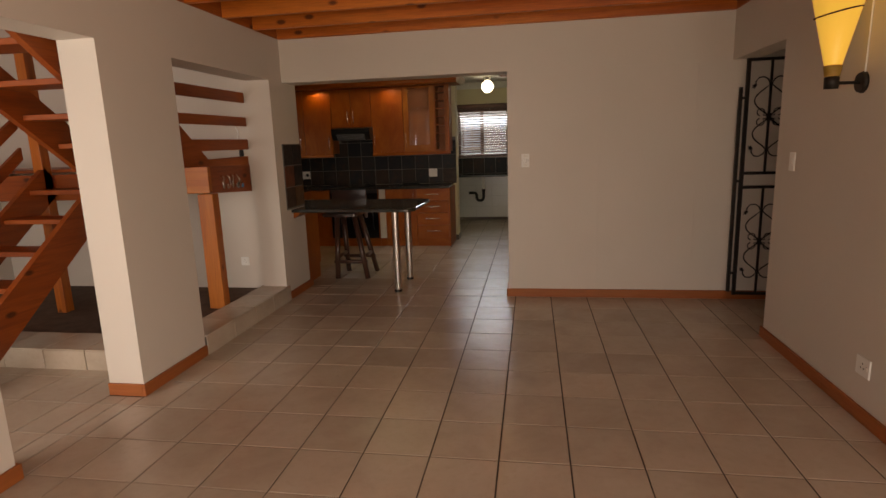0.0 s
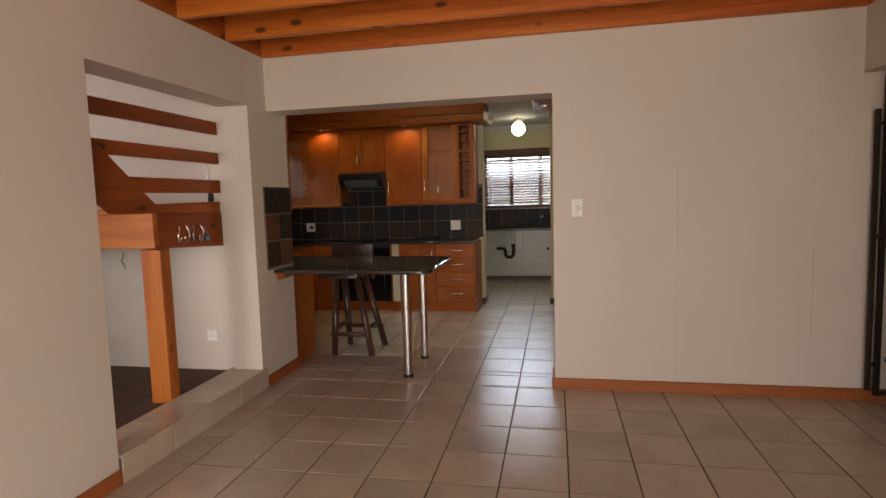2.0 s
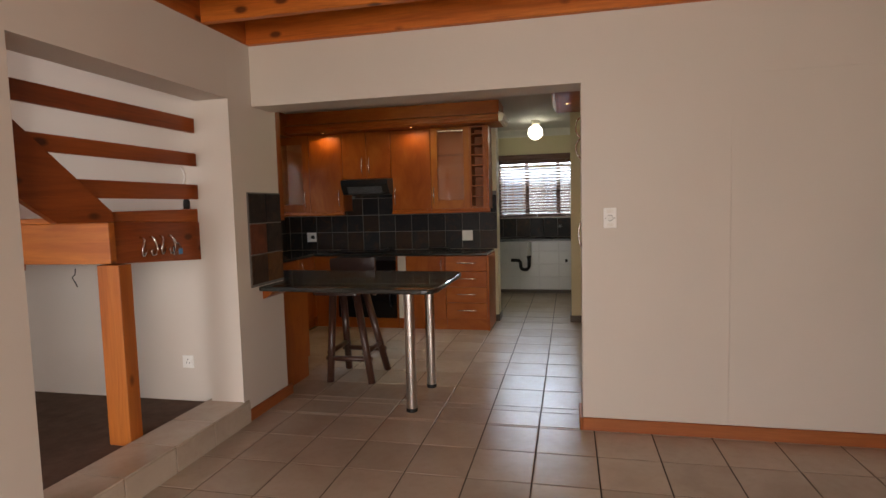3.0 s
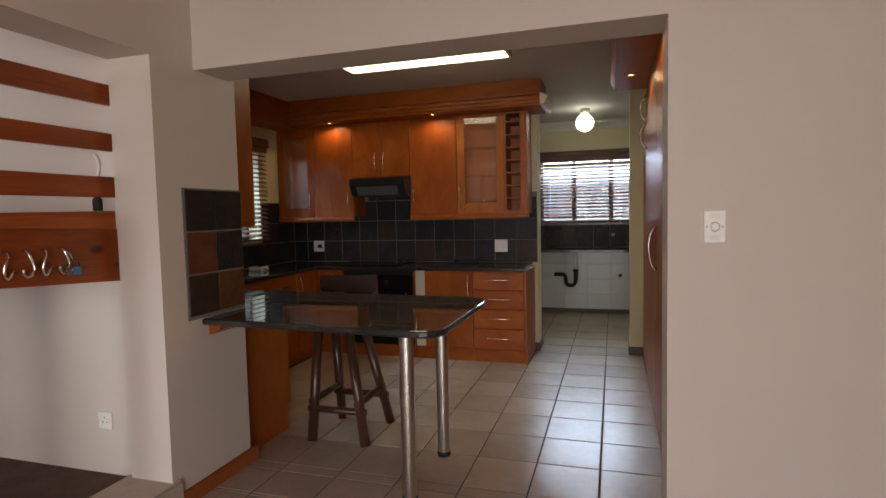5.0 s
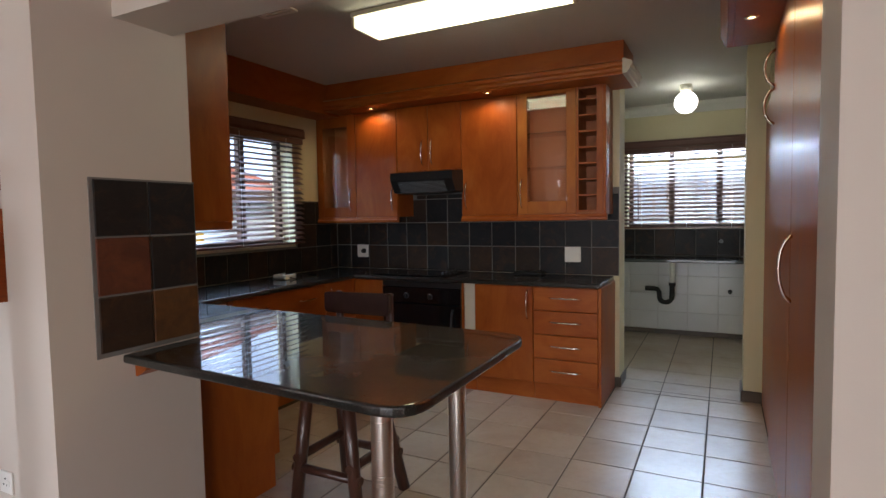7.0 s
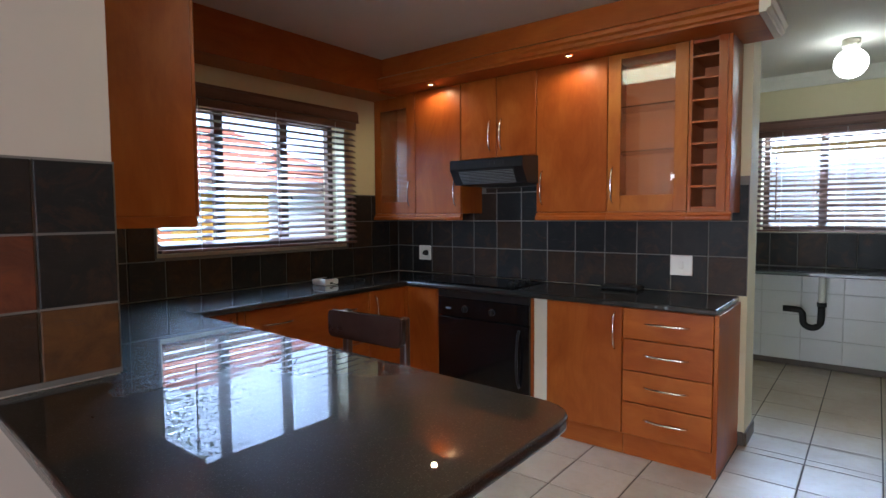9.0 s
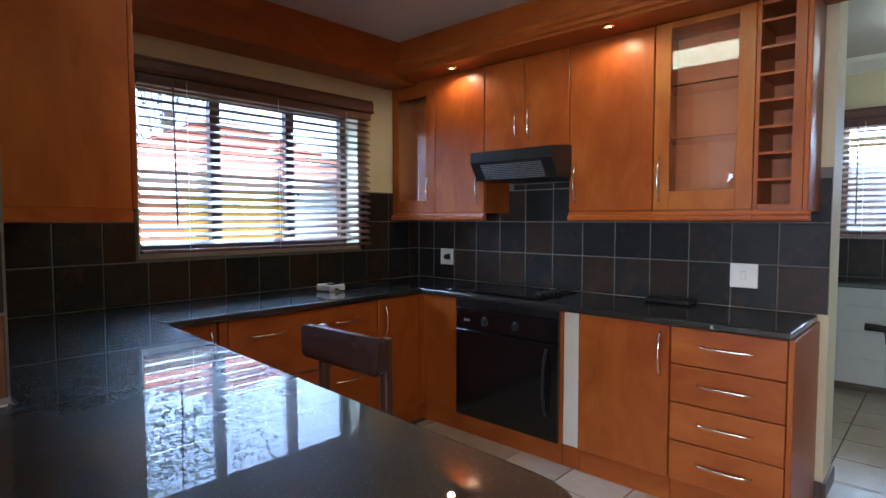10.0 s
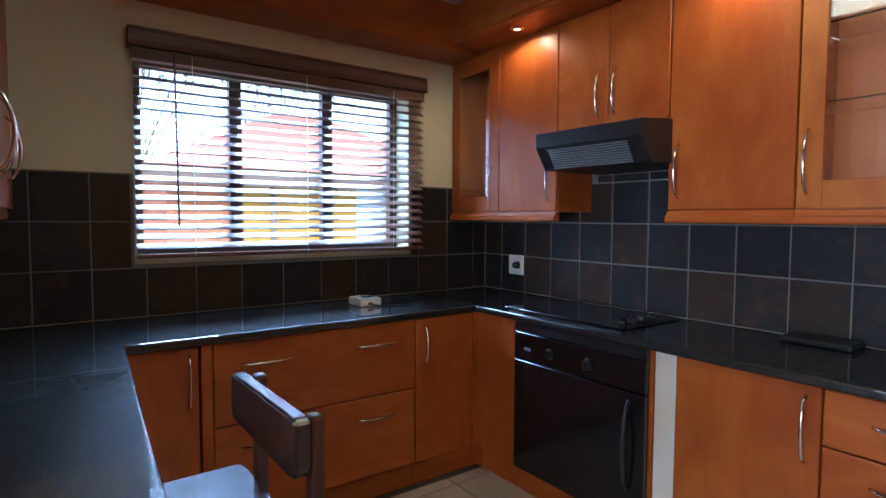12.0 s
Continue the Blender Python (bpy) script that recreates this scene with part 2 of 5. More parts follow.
M = {
    "wall": paint("warm_white_wall_paint", (0.66, 0.60, 0.53)),
    "kwall": paint("cream_yellow_wall_paint", (0.70, 0.63, 0.41)),
    "kceil": paint("white_ceiling_paint", (0.62, 0.60, 0.56), 0.7),
    "cornice": paint("white_cornice_paint", (0.74, 0.72, 0.66)),
    "grout": plain("brown_grout", (0.062, 0.046, 0.034), 0.9, wear=0.3, bumpy=0.3),
    "pale_grout": plain("pale_wall_grout", (0.52, 0.51, 0.50), 0.9, wear=0.1, bumpy=0.2),
    "slate_grout": plain("grey_grout", (0.19, 0.18, 0.168), 0.9, wear=0.2, bumpy=0.3),
    "tile": floor_tile_mat(),
    "slate": slate_mat("dark_slate", ((0.0, (0.017, 0.018, 0.020)), (0.40, (0.028, 0.028, 0.029)), (0.66, (0.026, 0.021, 0.018)), (1.0, (0.055, 0.032, 0.020)))),
    "rust": slate_mat("rust_slate", ((0.0, (0.18, 0.06, 0.030)), (1.0, (0.16, 0.055, 0.03)))),
    "brown": slate_mat("brown_slate", ((0.0, (0.15, 0.068, 0.024)), (1.0, (0.14, 0.066, 0.026)))),
    "skirt": wood("varnished_pine_trim", (0.20, 0.050, 0.013), (0.34, 0.092, 0.022), (0.42, 0.135, 0.036), "y", 0.4, knots=False),
    "skirt_x": wood("varnished_pine_trim_across", (0.20, 0.050, 0.013), (0.34, 0.092, 0.022), (0.42, 0.135, 0.036), "x", 0.4, knots=False),
    "beam": wood("oiled_pine_beam", (0.28, 0.052, 0.008), (0.60, 0.145, 0.019), (0.72, 0.24, 0.038), "x", 0.42),
    "deck": wood("oiled_pine_boards", (0.20, 0.040, 0.007), (0.42, 0.100, 0.016), (0.55, 0.17, 0.03), "y", 0.45),
    "stair_y": wood("red_stained_pine_along", (0.15, 0.028, 0.006), (0.29, 0.058, 0.010), (0.41, 0.098, 0.019), "y", 0.38),
    "stair_x": wood("red_stained_pine_across", (0.15, 0.028, 0.006), (0.29, 0.058, 0.010), (0.41, 0.098, 0.019), "x", 0.38),
    "post": wood("honey_pine_post", (0.32, 0.072, 0.011), (0.50, 0.138, 0.021), (0.61, 0.215, 0.042), "z", 0.36),
    "post_x": wood("honey_pine_beam", (0.32, 0.072, 0.011), (0.50, 0.138, 0.021), (0.61, 0.215, 0.042), "x", 0.36),
    "cherry": veneer("cherry_veneer_upright", "z"),
    "golden": veneer("golden_cherry_frame", "z", (1.12, 1.42, 1.6)),
    "cherry_x": veneer("cherry_veneer_across", "x"),
    "cherry_y": veneer("cherry_veneer_along", "y"),
    "stool": wood("dark_stained_stool_wood", (0.028, 0.012, 0.008), (0.055, 0.022, 0.014), (0.085, 0.036, 0.022), "z", 0.30, False, 0.25),
    "lacquer": plain("dark_brown_lacquer", (0.040, 0.020, 0.017), 0.20, spec=0.6, wear=0.3, bumpy=0.03),
    "blind": wood("mahogany_blind_slat", (0.09, 0.038, 0.026), (0.14, 0.062, 0.042), (0.19, 0.09, 0.062), "x", 0.26, False, 0.45),
    # same wood as the slats, darkened and dulled to lose the sky's reflection
    "valance": wood("mahogany_valance", (0.08, 0.034, 0.023), (0.12, 0.054, 0.037), (0.16, 0.076, 0.052), "x", 0.45, False),
    "frame": plain("brown_window_frame", (0.10, 0.055, 0.035), 0.4),
    "granite": granite_mat(),
    "steel": brushed("brushed_steel", (0.62, 0.58, 0.54)),
    "chrome": plain("polished_chrome", (0.75, 0.72, 0.68), 0.12, 1.0, wear=0.04, bumpy=0.01),
    "blackmetal": plain("matt_black_enamel", (0.012, 0.012, 0.013), 0.34, spec=0.4),
    "blackglass": plain("black_oven_glass", (0.006, 0.006, 0.007), 0.10, spec=0.5, bumpy=0.01),
    "iron": plain("wrought_iron", (0.022, 0.016, 0.013), 0.5, 0.4, wear=0.4, bumpy=0.25),
    "white": plain("white_plastic", (0.85, 0.84, 0.80), 0.35, wear=0.05),
    "melamine": plain("white_melamine", (0.70, 0.66, 0.56), 0.45, wear=0.06),
    "shelfwood": wood("brown_melamine_interior", (0.29, 0.085, 0.022), (0.37, 0.115, 0.030), (0.43, 0.145, 0.040), "x", 0.45, False, 0, 0.6, 0.5),
    "rubber": plain("black_rubber", (0.010, 0.010, 0.010), 0.65),
    "carpet": plain("dark_brown_carpet", (0.135, 0.095, 0.075), 0.97, spec=0.1, wear=0.4, bumpy=0.8),
    "wtile": plain("white_glazed_tile", (0.66, 0.66, 0.66), 0.14, wear=0.04),
    "darktrim": plain("dark_skirting_tile", (0.10, 0.075, 0.055), 0.4, wear=0.3),
    "tube": glowing("fluorescent_diffuser", (1.0, 0.93, 0.58), 4.2),
    "globe": glowing("lit_opal_globe", (1.0, 0.97, 0.80), 6.0),
    "spot": glowing("lit_downlight", (1.0, 0.64, 0.24), 7.5),
    "shade": glowing("lit_paper_shade", (1.0, 0.62, 0.10), 0.75),
    "filter": plain("grey_grease_filter", (0.16, 0.165, 0.175), 0.4, 0.5),
    "glass": glass_mat("clear_glass"),
    "bead": glass_mat("bottle_glass", (0.75, 0.9, 0.95)),
    "blue": plain("blue_label", (0.05, 0.22, 0.42), 0.4),
    "ochre": plain("ochre_plaster", (0.40, 0.21, 0.035), 0.95, spec=0.1, wear=0.15, bumpy=0.4),
    "brickpink": plain("terracotta_plaster", (0.42, 0.15, 0.07), 0.95, spec=0.1, wear=0.2, bumpy=0.4),
    "whitewash": plain("whitewashed_plaster", (0.50, 0.50, 0.50), 0.8, wear=0.08, bumpy=0.3),
    "roof": plain("pale_roof_sheet", (0.42, 0.34, 0.30), 0.6, wear=0.2),
    "rooftile": plain("terracotta_roof_tiles", (0.30, 0.105, 0.065), 0.9, spec=0.05, wear=0.25, bumpy=0.6),
    "ground": plain("dry_paving_ground", (0.30, 0.26, 0.21), 0.9, wear=0.25, bumpy=0.5),
    "leaf": plain("green_leaves", (0.12, 0.16, 0.06), 0.5, wear=0.4),
    "bark": plain("grey_brown_bark", (0.14, 0.10, 0.07), 0.9, wear=0.3, bumpy=0.8),
    "eave": wood("yellow_patio_timber", (0.26, 0.15, 0.025), (0.36, 0.215, 0.035), (0.42, 0.27, 0.06), "x", 0.5, False),
    # blue-grey panes, much paler than window_dark
    "pale_pane": plain("pale_window_glass", (0.42, 0.44, 0.50), 0.15),
    "window_dark": plain("dark_window_glass", (0.16, 0.18, 0.22), 0.08),
}

# ---- building helpers ----
HOME = {}


def thing(name, place, label, category, group="", kind=""):
    ob = new(name)
    ob.empty_display_size = 0.1
    ob.location = place
    HOME[ob] = Vector(place)
    return tagged(ob, label, category, group, kind)


def part(name, bm, material, parent, label=""):
    """Links a bmesh, drawn in the world's metres, as one mesh under a thing or a part."""
    home = HOME[parent]
    bmesh.ops.translate(bm, verts=bm.verts, vec=-home)
    me = bpy.data.meshes.new(name)
    bm.to_mesh(me)
    bm.free()
    me.materials.append(M[material])
    ob = new(name, me)
    ob.parent = parent
    HOME[ob] = home
    return tagged(ob, label)


def solid(name, bm, material, label, category="", group="", kind=""):
    """A thing that is one mesh, with its origin under its middle."""
    lo = [min(v.co[i] for v in bm.verts) for i in range(3)]
    hi = [max(v.co[i] for v in bm.verts) for i in range(3)]
    home = Vector(((lo[0] + hi[0]) / 2, (lo[1] + hi[1]) / 2, lo[2]))
    bmesh.ops.translate(bm, verts=bm.verts, vec=-home)
    me = bpy.data.meshes.new(name)
    bm.to_mesh(me)
    bm.free()
    me.materials.append(M[material])
    ob = new(name, me)
    ob.location = home
    HOME[ob] = home
    return tagged(ob, label, category, group, kind)


def box(bm, x0, x1, y0, y1, z0, z1, bev=0.0, seg=1):
    x0, x1 = sorted((x0, x1))
    y0, y1 = sorted((y0, y1))
    z0, z1 = sorted((z0, z1))
    v = [bm.verts.new((x, y, z)) for z in (z0, z1) for y in (y0, y1) for x in (x0, x1)]
    faces = [bm.faces.new([v[i] for i in q]) for q in ((0, 2, 3, 1), (4, 5, 7, 6), (0, 1, 5, 4), (2, 6, 7, 3), (0, 4, 6, 2), (1, 3, 7, 5))]
    if bev:
        edges = {e for f in faces for e in f.edges}
        bmesh.ops.bevel(bm, geom=list(edges), offset=bev, segments=seg, affect="EDGES", profile=0.5)
    return bm


def boxes(*rows, bev=0.0):
    bm = bmesh.new()
    for r in rows:
        box(bm, *r, bev=bev)
    return bm


def one(*r, bev=0.0, seg=1):
    return box(bmesh.new(), *r, bev=bev, seg=seg)


def prism(bm, poly, axis, a0, a1):
    """A polygon in the two other axes (in order), drawn out along axis."""
    def put(p, a):
        return {"x": (a, p[0], p[1]), "y": (p[0], a, p[1]), "z": (p[0], p[1], a)}[axis]
    lo = [bm.verts.new(put(p, a0)) for p in poly]
    hi = [bm.verts.new(put(p, a1)) for p in poly]
    n = len(poly)
    bm.faces.new(lo[::-1])
    bm.faces.new(hi)
    for i in range(n):
        bm.faces.new((lo[i], lo[(i + 1) % n], hi[(i + 1) % n], hi[i]))
    bmesh.ops.recalc_face_normals(bm, faces=bm.faces)
    return bm


def rod(bm, p0, p1, r0, r1=None, seg=14):
    p0, p1 = Vector(p0), Vector(p1)
    r1 = r0 if r1 is None else r1
    turn = (p1 - p0).to_track_quat("Z", "Y").to_matrix()
    rings = []
    for p, r in ((p0, r0), (p1, r1)):
        rings.append([bm.verts.new(p + turn @ Vector((r * math.cos(a), r * math.sin(a), 0))) for a in (2 * math.pi * i / seg for i in range(seg))])
    for i in range(seg):
        f = bm.faces.new((rings[0][i], rings[0][(i + 1) % seg], rings[1][(i + 1) % seg], rings[1][i]))
        f.smooth = True
    bm.faces.new(rings[0][::-1])
    bm.faces.new(rings[1])
    return bm


def tube(bm, pts, r, seg=8, flat=1.0):
    pts = [Vector(p) for p in pts]
    rings = []
    for i, p in enumerate(pts):
        d = (pts[min(i + 1, len(pts) - 1)] - pts[max(i - 1, 0)]).normalized()
        side = d.cross(Vector((0.31, 0.17, 0.93))).normalized()
        up = d.cross(side)
        rings.append([bm.verts.new(p + r * (math.cos(a) * side + flat * math.sin(a) * up)) for a in (2 * math.pi * k / seg for k in range(seg))])
    for a, b in zip(rings, rings[1:]):
        for i in range(seg):
            f = bm.faces.new((a[i], a[(i + 1) % seg], b[(i + 1) % seg], b[i]))
            f.smooth = True
    bm.faces.new(rings[0][::-1])
    bm.faces.new(rings[-1])
    bmesh.ops.recalc_face_normals(bm, faces=bm.faces)
    return bm


def lathe(bm, base, profile, seg=24):
    """profile: rows of radius and height over base."""
    base = Vector(base)
    rings = []
    for r, z in profile:
        rings.append([bm.verts.new(base + Vector((r * math.cos(a), r * math.sin(a), z))) for a in (2 * math.pi * k / seg for k in range(seg))])
    for a, b in zip(rings, rings[1:]):
        for i in range(seg):
            f = bm.faces.new((a[i], a[(i + 1) % seg], b[(i + 1) % seg], b[i]))
            f.smooth = True
    return bm


def bow(bm, centre, along, out, length=0.20, rise=0.032, r=0.0055):
    """A bowed bar handle: it runs along one way and stands out the other way."""
    centre, along, out = Vector(centre), Vector(along), Vector(out)
    pts = []
    for i in range(13):
        s = i / 12 * 2 - 1
        pts.append(centre + along * (s * length / 2) + out * (rise * (1 - s * s) ** 0.6 if abs(s) < 1 else 0.0))
    tube(bm, pts, r, 8)
    return bm


def structure(name, bm, material, label):
    return solid(name, bm, material, label, kind="structure")


# ---- the large structure ----
XL, XR, YB, YS, XW, YL = -1.595, 2.415, 5.98, 9.09, -3.035, 11.25
TOP = 2.75


def wall(name, material, label, *rows):
    bm = boxes(*rows)
    return structure(name, bm, material, label)


wall("wall_living_back", "wall", "warm white plastered wall with a wide opening",
     (0.535, 3.7, YB, 6.22, 0, TOP), (XL, 0.535, YB, 6.22, 2.07, TOP))
wall("wall_living_left", "wall", "warm white wall with openings towards the stairs",
     (-1.83, XL, 3.66, 4.32, 0, TOP), (-1.83, XL, 4.32, 5.715, 2.077, TOP), (-1.83, XL, 2.79, 3.66, 2.09, TOP), (-1.83, XL, -2.2, 2.79, 0, TOP))
wall_slate = wall("wall_between", "wall", "thick white wall between stairs and kitchen",
     (-4.7, -1.83, 5.77, 6.28, 0, TOP), (-1.83, XL, 5.715, 6.28, 0, TOP))
wall("wall_living_right", "wall", "warm white wall with a wall lamp", (XR, 2.6, 0.25, 4.98, 0, TOP), (XR, 2.6, 4.98, YB, 2.067, TOP))
# out-of-view stretch of wall, opened only for the side lamp
wall("wall_living_window", "wall", "unseen white wall round an opening added for daylight",
     (XR, 2.6, -2.4, -1.65, 0, TOP), (XR, 2.6, -1.65, 0.25, 0, 0.3), (XR, 2.6, -1.65, 0.25, 2.1, TOP))
wall("wall_alcove", "wall", "white alcove walls", (2.6, 3.7, 4.75, 4.98, 0, TOP), (3.7, 3.9, 4.75, 6.22, 0, TOP))
# unseen end wall; its wide opening is assumed, to admit daylight
wall("wall_living_front", "wall", "unseen white wall with a wide opening assumed for daylight",
     (-4.7, -1.3, -2.4, -2.2, 0, TOP), (2.1, XR, -2.4, -2.2, 0, TOP), (-1.3, 2.1, -2.4, -2.2, 2.2, TOP))
# the cross wall near y 0.7 is invented to hold the stair lamp's opening
wall("wall_stair", "wall", "white wall beside the stairs, with an unseen opening added for daylight",
     (-4.9, -4.7, -2.4, 6.28, 0, TOP), (-4.7, -4.2, 0.6, 0.8, 0, TOP), (-2.25, -1.83, 0.6, 0.8, 0, TOP), (-4.2, -2.25, 0.6, 0.8, 0, 0.3), (-4.2, -2.25, 0.6, 0.8, 2.25, TOP))
KW = (7.065, 8.49, 1.13, 2.06)
wall_kw = wall("wall_kitchen_window", "kwall", "cream kitchen wall with a window",
     (XW - 0.25, XW, 6.28, KW[0], 0, TOP), (XW - 0.25, XW, KW[1], 9.33, 0, TOP), (XW - 0.25, XW, KW[0], KW[1], 0, KW[2]), (XW - 0.25, XW, KW[0], KW[1], KW[3], TOP))
wall_ks = wall("wall_kitchen_back", "kwall", "cream wall behind the hob",
     (XW, -0.36, YS, 9.33, 0, TOP))
wall("wall_kitchen_right", "kwall", "cream wall beside the tall cupboards",
     (0.485, 1.4, 9.1, 9.38, 0, TOP), (1.2, 1.4, 6.22, 9.1, 0, TOP), (0.62, 1.2, 8.27, 9.1, 0, TOP))
LW = (-0.62, 0.60, 1.17, 2.05)
wall_lau = wall("wall_laundry_back", "kwall", "cream scullery wall with a window",
     (-1.8, LW[0], YL, 11.5, 0, TOP), (LW[1], 1.4, YL, 11.5, 0, TOP), (LW[0], LW[1], YL, 11.5, 0, LW[2]), (LW[0], LW[1], YL, 11.5, LW[3], TOP))
wall("wall_laundry_side", "kwall", "cream scullery side walls",
     (-2.0, -1.8, 9.33, 11.5, 0, TOP), (1.2, 1.4, 9.38, YL, 0, TOP))

structure("ceiling_kitchen", boxes((XW, 1.2, 6.22, YL, 2.505, 2.6)), "kceil", "flat white kitchen ceiling")
structure("ceiling_alcove", boxes((2.6, 3.7, 4.98, YB, 2.5, 2.6)), "kceil", "flat white ceiling")
bm = bmesh.new()
for i in range(62):
    x = -4.7 + i * 0.12
    if x < 2.4:
        box(bm, x, x + 0.118, -2.2, YB, 2.69, 2.71, 0.004)
structure("ceiling_living", bm, "deck", "varnished pine board ceiling")
# unseen cover over all rooms, added to block light from above
structure("roof_slab", boxes((-4.9, 3.9, -2.4, 6.28, TOP, TOP + 0.12), (XW - 0.45, 1.4, 6.28, 11.6, TOP, TOP + 0.12)), "roof", "unseen flat slab added to keep the sky out of the rooms")
for y in (5.955, 5.50, 5.02, 4.54, 4.06, 3.58, 3.10, 2.62, 2.14, 1.66, 1.18, 0.70, 0.22, -0.26, -0.74, -1.22, -1.70):
    structure("ceiling_beam", one(XL + 0.012, XR - 0.012, y - 0.025, y + 0.022, 2.458, 2.69, bev=0.004), "beam", "knotty varnished pine ceiling joist")
structure("ceiling_plate", boxes((XL, XL + 0.01, -2.2, YB, 2.462, 2.69)), "deck", "pine plate along the wall top")
structure("ceiling_plate", boxes((XR - 0.01, XR, -2.2, YB, 2.462, 2.69)), "deck", "pine plate along the wall top")
bm = bmesh.new()
prism(bm, [(YL, 2.40), (YL - 0.02, 2.40), (YL - 0.035, 2.43), (YL - 0.075, 2.47), (YL - 0.09, 2.505), (YL, 2.505)], "x", -1.8, 1.2)
structure("cornice", bm, "cornice", "white plaster ceiling cornice")

# skirtings
SK = 0.078


def skirting(x0, x1, y0, y1, mat, label="varnished wooden skirting board", z=0.0, h=SK):
    structure("baseboard", one(x0, x1, y0, y1, z, z + h, bev=0.004), mat, label)


skirting(0.535, 3.7, YB - 0.018, YB, "skirt_x")
skirting(0.515, 0.535, YB - 0.018, 6.22, "skirt")
skirting(XL, XL + 0.018, 3.642, 4.32, "skirt")
skirting(-1.83, XL, 3.642, 3.66, "skirt_x")
skirting(XL, XL + 0.018, 5.76, 6.33, "skirt")
skirting(XL, XL + 0.018, -2.2, 2.808, "skirt")
skirting(-1.83, XL, 2.79, 2.808, "skirt_x")
skirting(XR - 0.018, XR, -2.2, 4.998, "skirt")
skirting(XR, 3.7, 4.98, 4.998, "skirt_x")
skirting(-0.36, -0.345, 9.075, 9.34, "darktrim", "dark tile skirting on the wall end")
skirting(-0.42, -0.36, 9.075, 9.09, "darktrim", "dark tile skirting on the wall end")
skirting(0.47, 0.60, 9.085, 9.10, "darktrim", "dark tile skirting on the wall end")
skirting(0.47, 0.485, 9.10, 9.38, "darktrim", "dark tile skirting on the wall end")
skirting(-1.8, 1.2, YL - 0.015, YL - 0.003, "darktrim", "dark tile skirting", h=0.05)

# threshold steps and carpeted floor under the stairs
structure("stair_floor", boxes((-4.7, -1.83, 4.33, 5.77, 0.0, 0.115)), "carpet", "dark brown carpet under the stairs")
step_niche = structure("step_niche", boxes((-1.87, XL + 0.010, 4.322, 5.765, 0.0, 0.136)), "grout", "raised tiled threshold in the wall opening")
step_stair = structure("step_stair", boxes((-4.7, -1.84, 3.998, 4.33, 0.0, 0.136)), "grout", "raised tiled step before the stairs")

# floor bed; its tiles are laid at the end
floor = structure("floor", boxes((-4.9, 3.9, -2.4, 11.5, -0.12, -0.004)), "grout", "brown-grouted floor under beige ceramic tiles")

# ---- windows and blinds ----


def window(name, m, w, z0, z1, bars, label):
    """A steel window in its own frame: u across, z up, the room on the side of -y."""
    t = thing(name, (0, 0, 0), label, "window", kind="structure")
    f = 0.045
    part("window_frame", boxes((0, f, 0, 0.05, z0, z1), (w - f, w, 0, 0.05, z0, z1), (f, w - f, 0, 0.05, z0, z0 + f), (f, w - f, 0, 0.05, z1 - f, z1)), "frame", t)
    for b in bars:
        part("mullion", boxes((b - 0.03, b + 0.03, -0.004, 0.046, z0 + f, z1 - f)), "frame", t)
    cuts = [f] + [c for b in bars for c in (b - 0.03, b + 0.03)] + [w - f]
    for a, b in zip(cuts[::2], cuts[1::2]):
        p = part("pane", one(a, b, 0.018, 0.024, z0 + f, z1 - f), "glass", t)
        p.visible_shadow = False
    for b, side in zip(bars, (-1, 1)):
        bm = bmesh.new()
        tube(bm, [(b + side * 0.012, -0.006, z0 + 0.365), (b + side * 0.026, -0.022, z0 + 0.362), (b + side * 0.045, -0.03, z0 + 0.335), (b + side * 0.058, -0.03, z0 + 0.305)], 0.006, 6)
        part("stay", bm, "iron", t)
    part("window_sill", one(-0.0, w, -0.12, 0.0, z0 - 0.02, z0, bev=0.004), "darktrim", t)
    t.matrix_basis = m
    return t


def blind(m, w, z0, z1, wand, label, pitch=0.0435):
    """A slatted wooden blind: u across, the room on the side of -y."""
    t = thing("venetian_blind", (0, 0, 0), label, "window blind")
    bm = bmesh.new()
    prism(bm, [(-0.075, z1 - 0.085), (0.0, z1 - 0.085), (0.0, z1), (-0.06, z1), (-0.06, z1 - 0.012), (-0.07, z1 - 0.02), (-0.068, z1 - 0.06)], "x", -0.012, w + 0.012)
    part("valance", bm, "valance", t)
    part("head_rail", one(0.0, w, -0.055, -0.004, z1 - 0.135, z1 - 0.086, bev=0.002), "valance", t)
    me = None
    n = int((z1 - 0.15 - z0 - 0.02) / pitch)
    for i in range(n):
        z = z1 - 0.168 - i * pitch
        if me is None:
            bm = bmesh.new()
            pts = [(-0.025, -0.003), (0.0, 0.001), (0.025, 0.0025), (0.025, 0.005), (0.0, 0.0035), (-0.025, -0.0005)]
            prism(bm, pts, "x", 0.004, w - 0.004)
            ob = part("slat", bm, "blind", t)
            me = ob.data
        else:
            ob = new("slat", me)
            ob.parent = t
        ob.location = (0.0, -0.03, z)
        ob.rotation_euler = (radians(21 + 1.6 * math.sin(i * 2.1)), 0, 0)
    zb = z1 - 0.168 - n * pitch
    part("bottom_rail", one(0.004, w - 0.004, -0.055, -0.005, zb - 0.008, zb + 0.010, bev=0.003), "blind", t)
    for u in (0.16 * w, 0.52 * w, 0.86 * w):
        bm = bmesh.new()
        rod(bm, (u, -0.058, zb), (u, -0.058, z1 - 0.1), 0.0011, seg=5)
        part("ladder_cord", bm, "white", t)
    bm = bmesh.new()
    rod(bm, (wand, -0.07, z1 - 0.10), (wand + 0.006, -0.075, z1 - 0.86), 0.0045, seg=8)
    part("wand", bm, "blind", t)
    t.matrix_basis = m
    return t


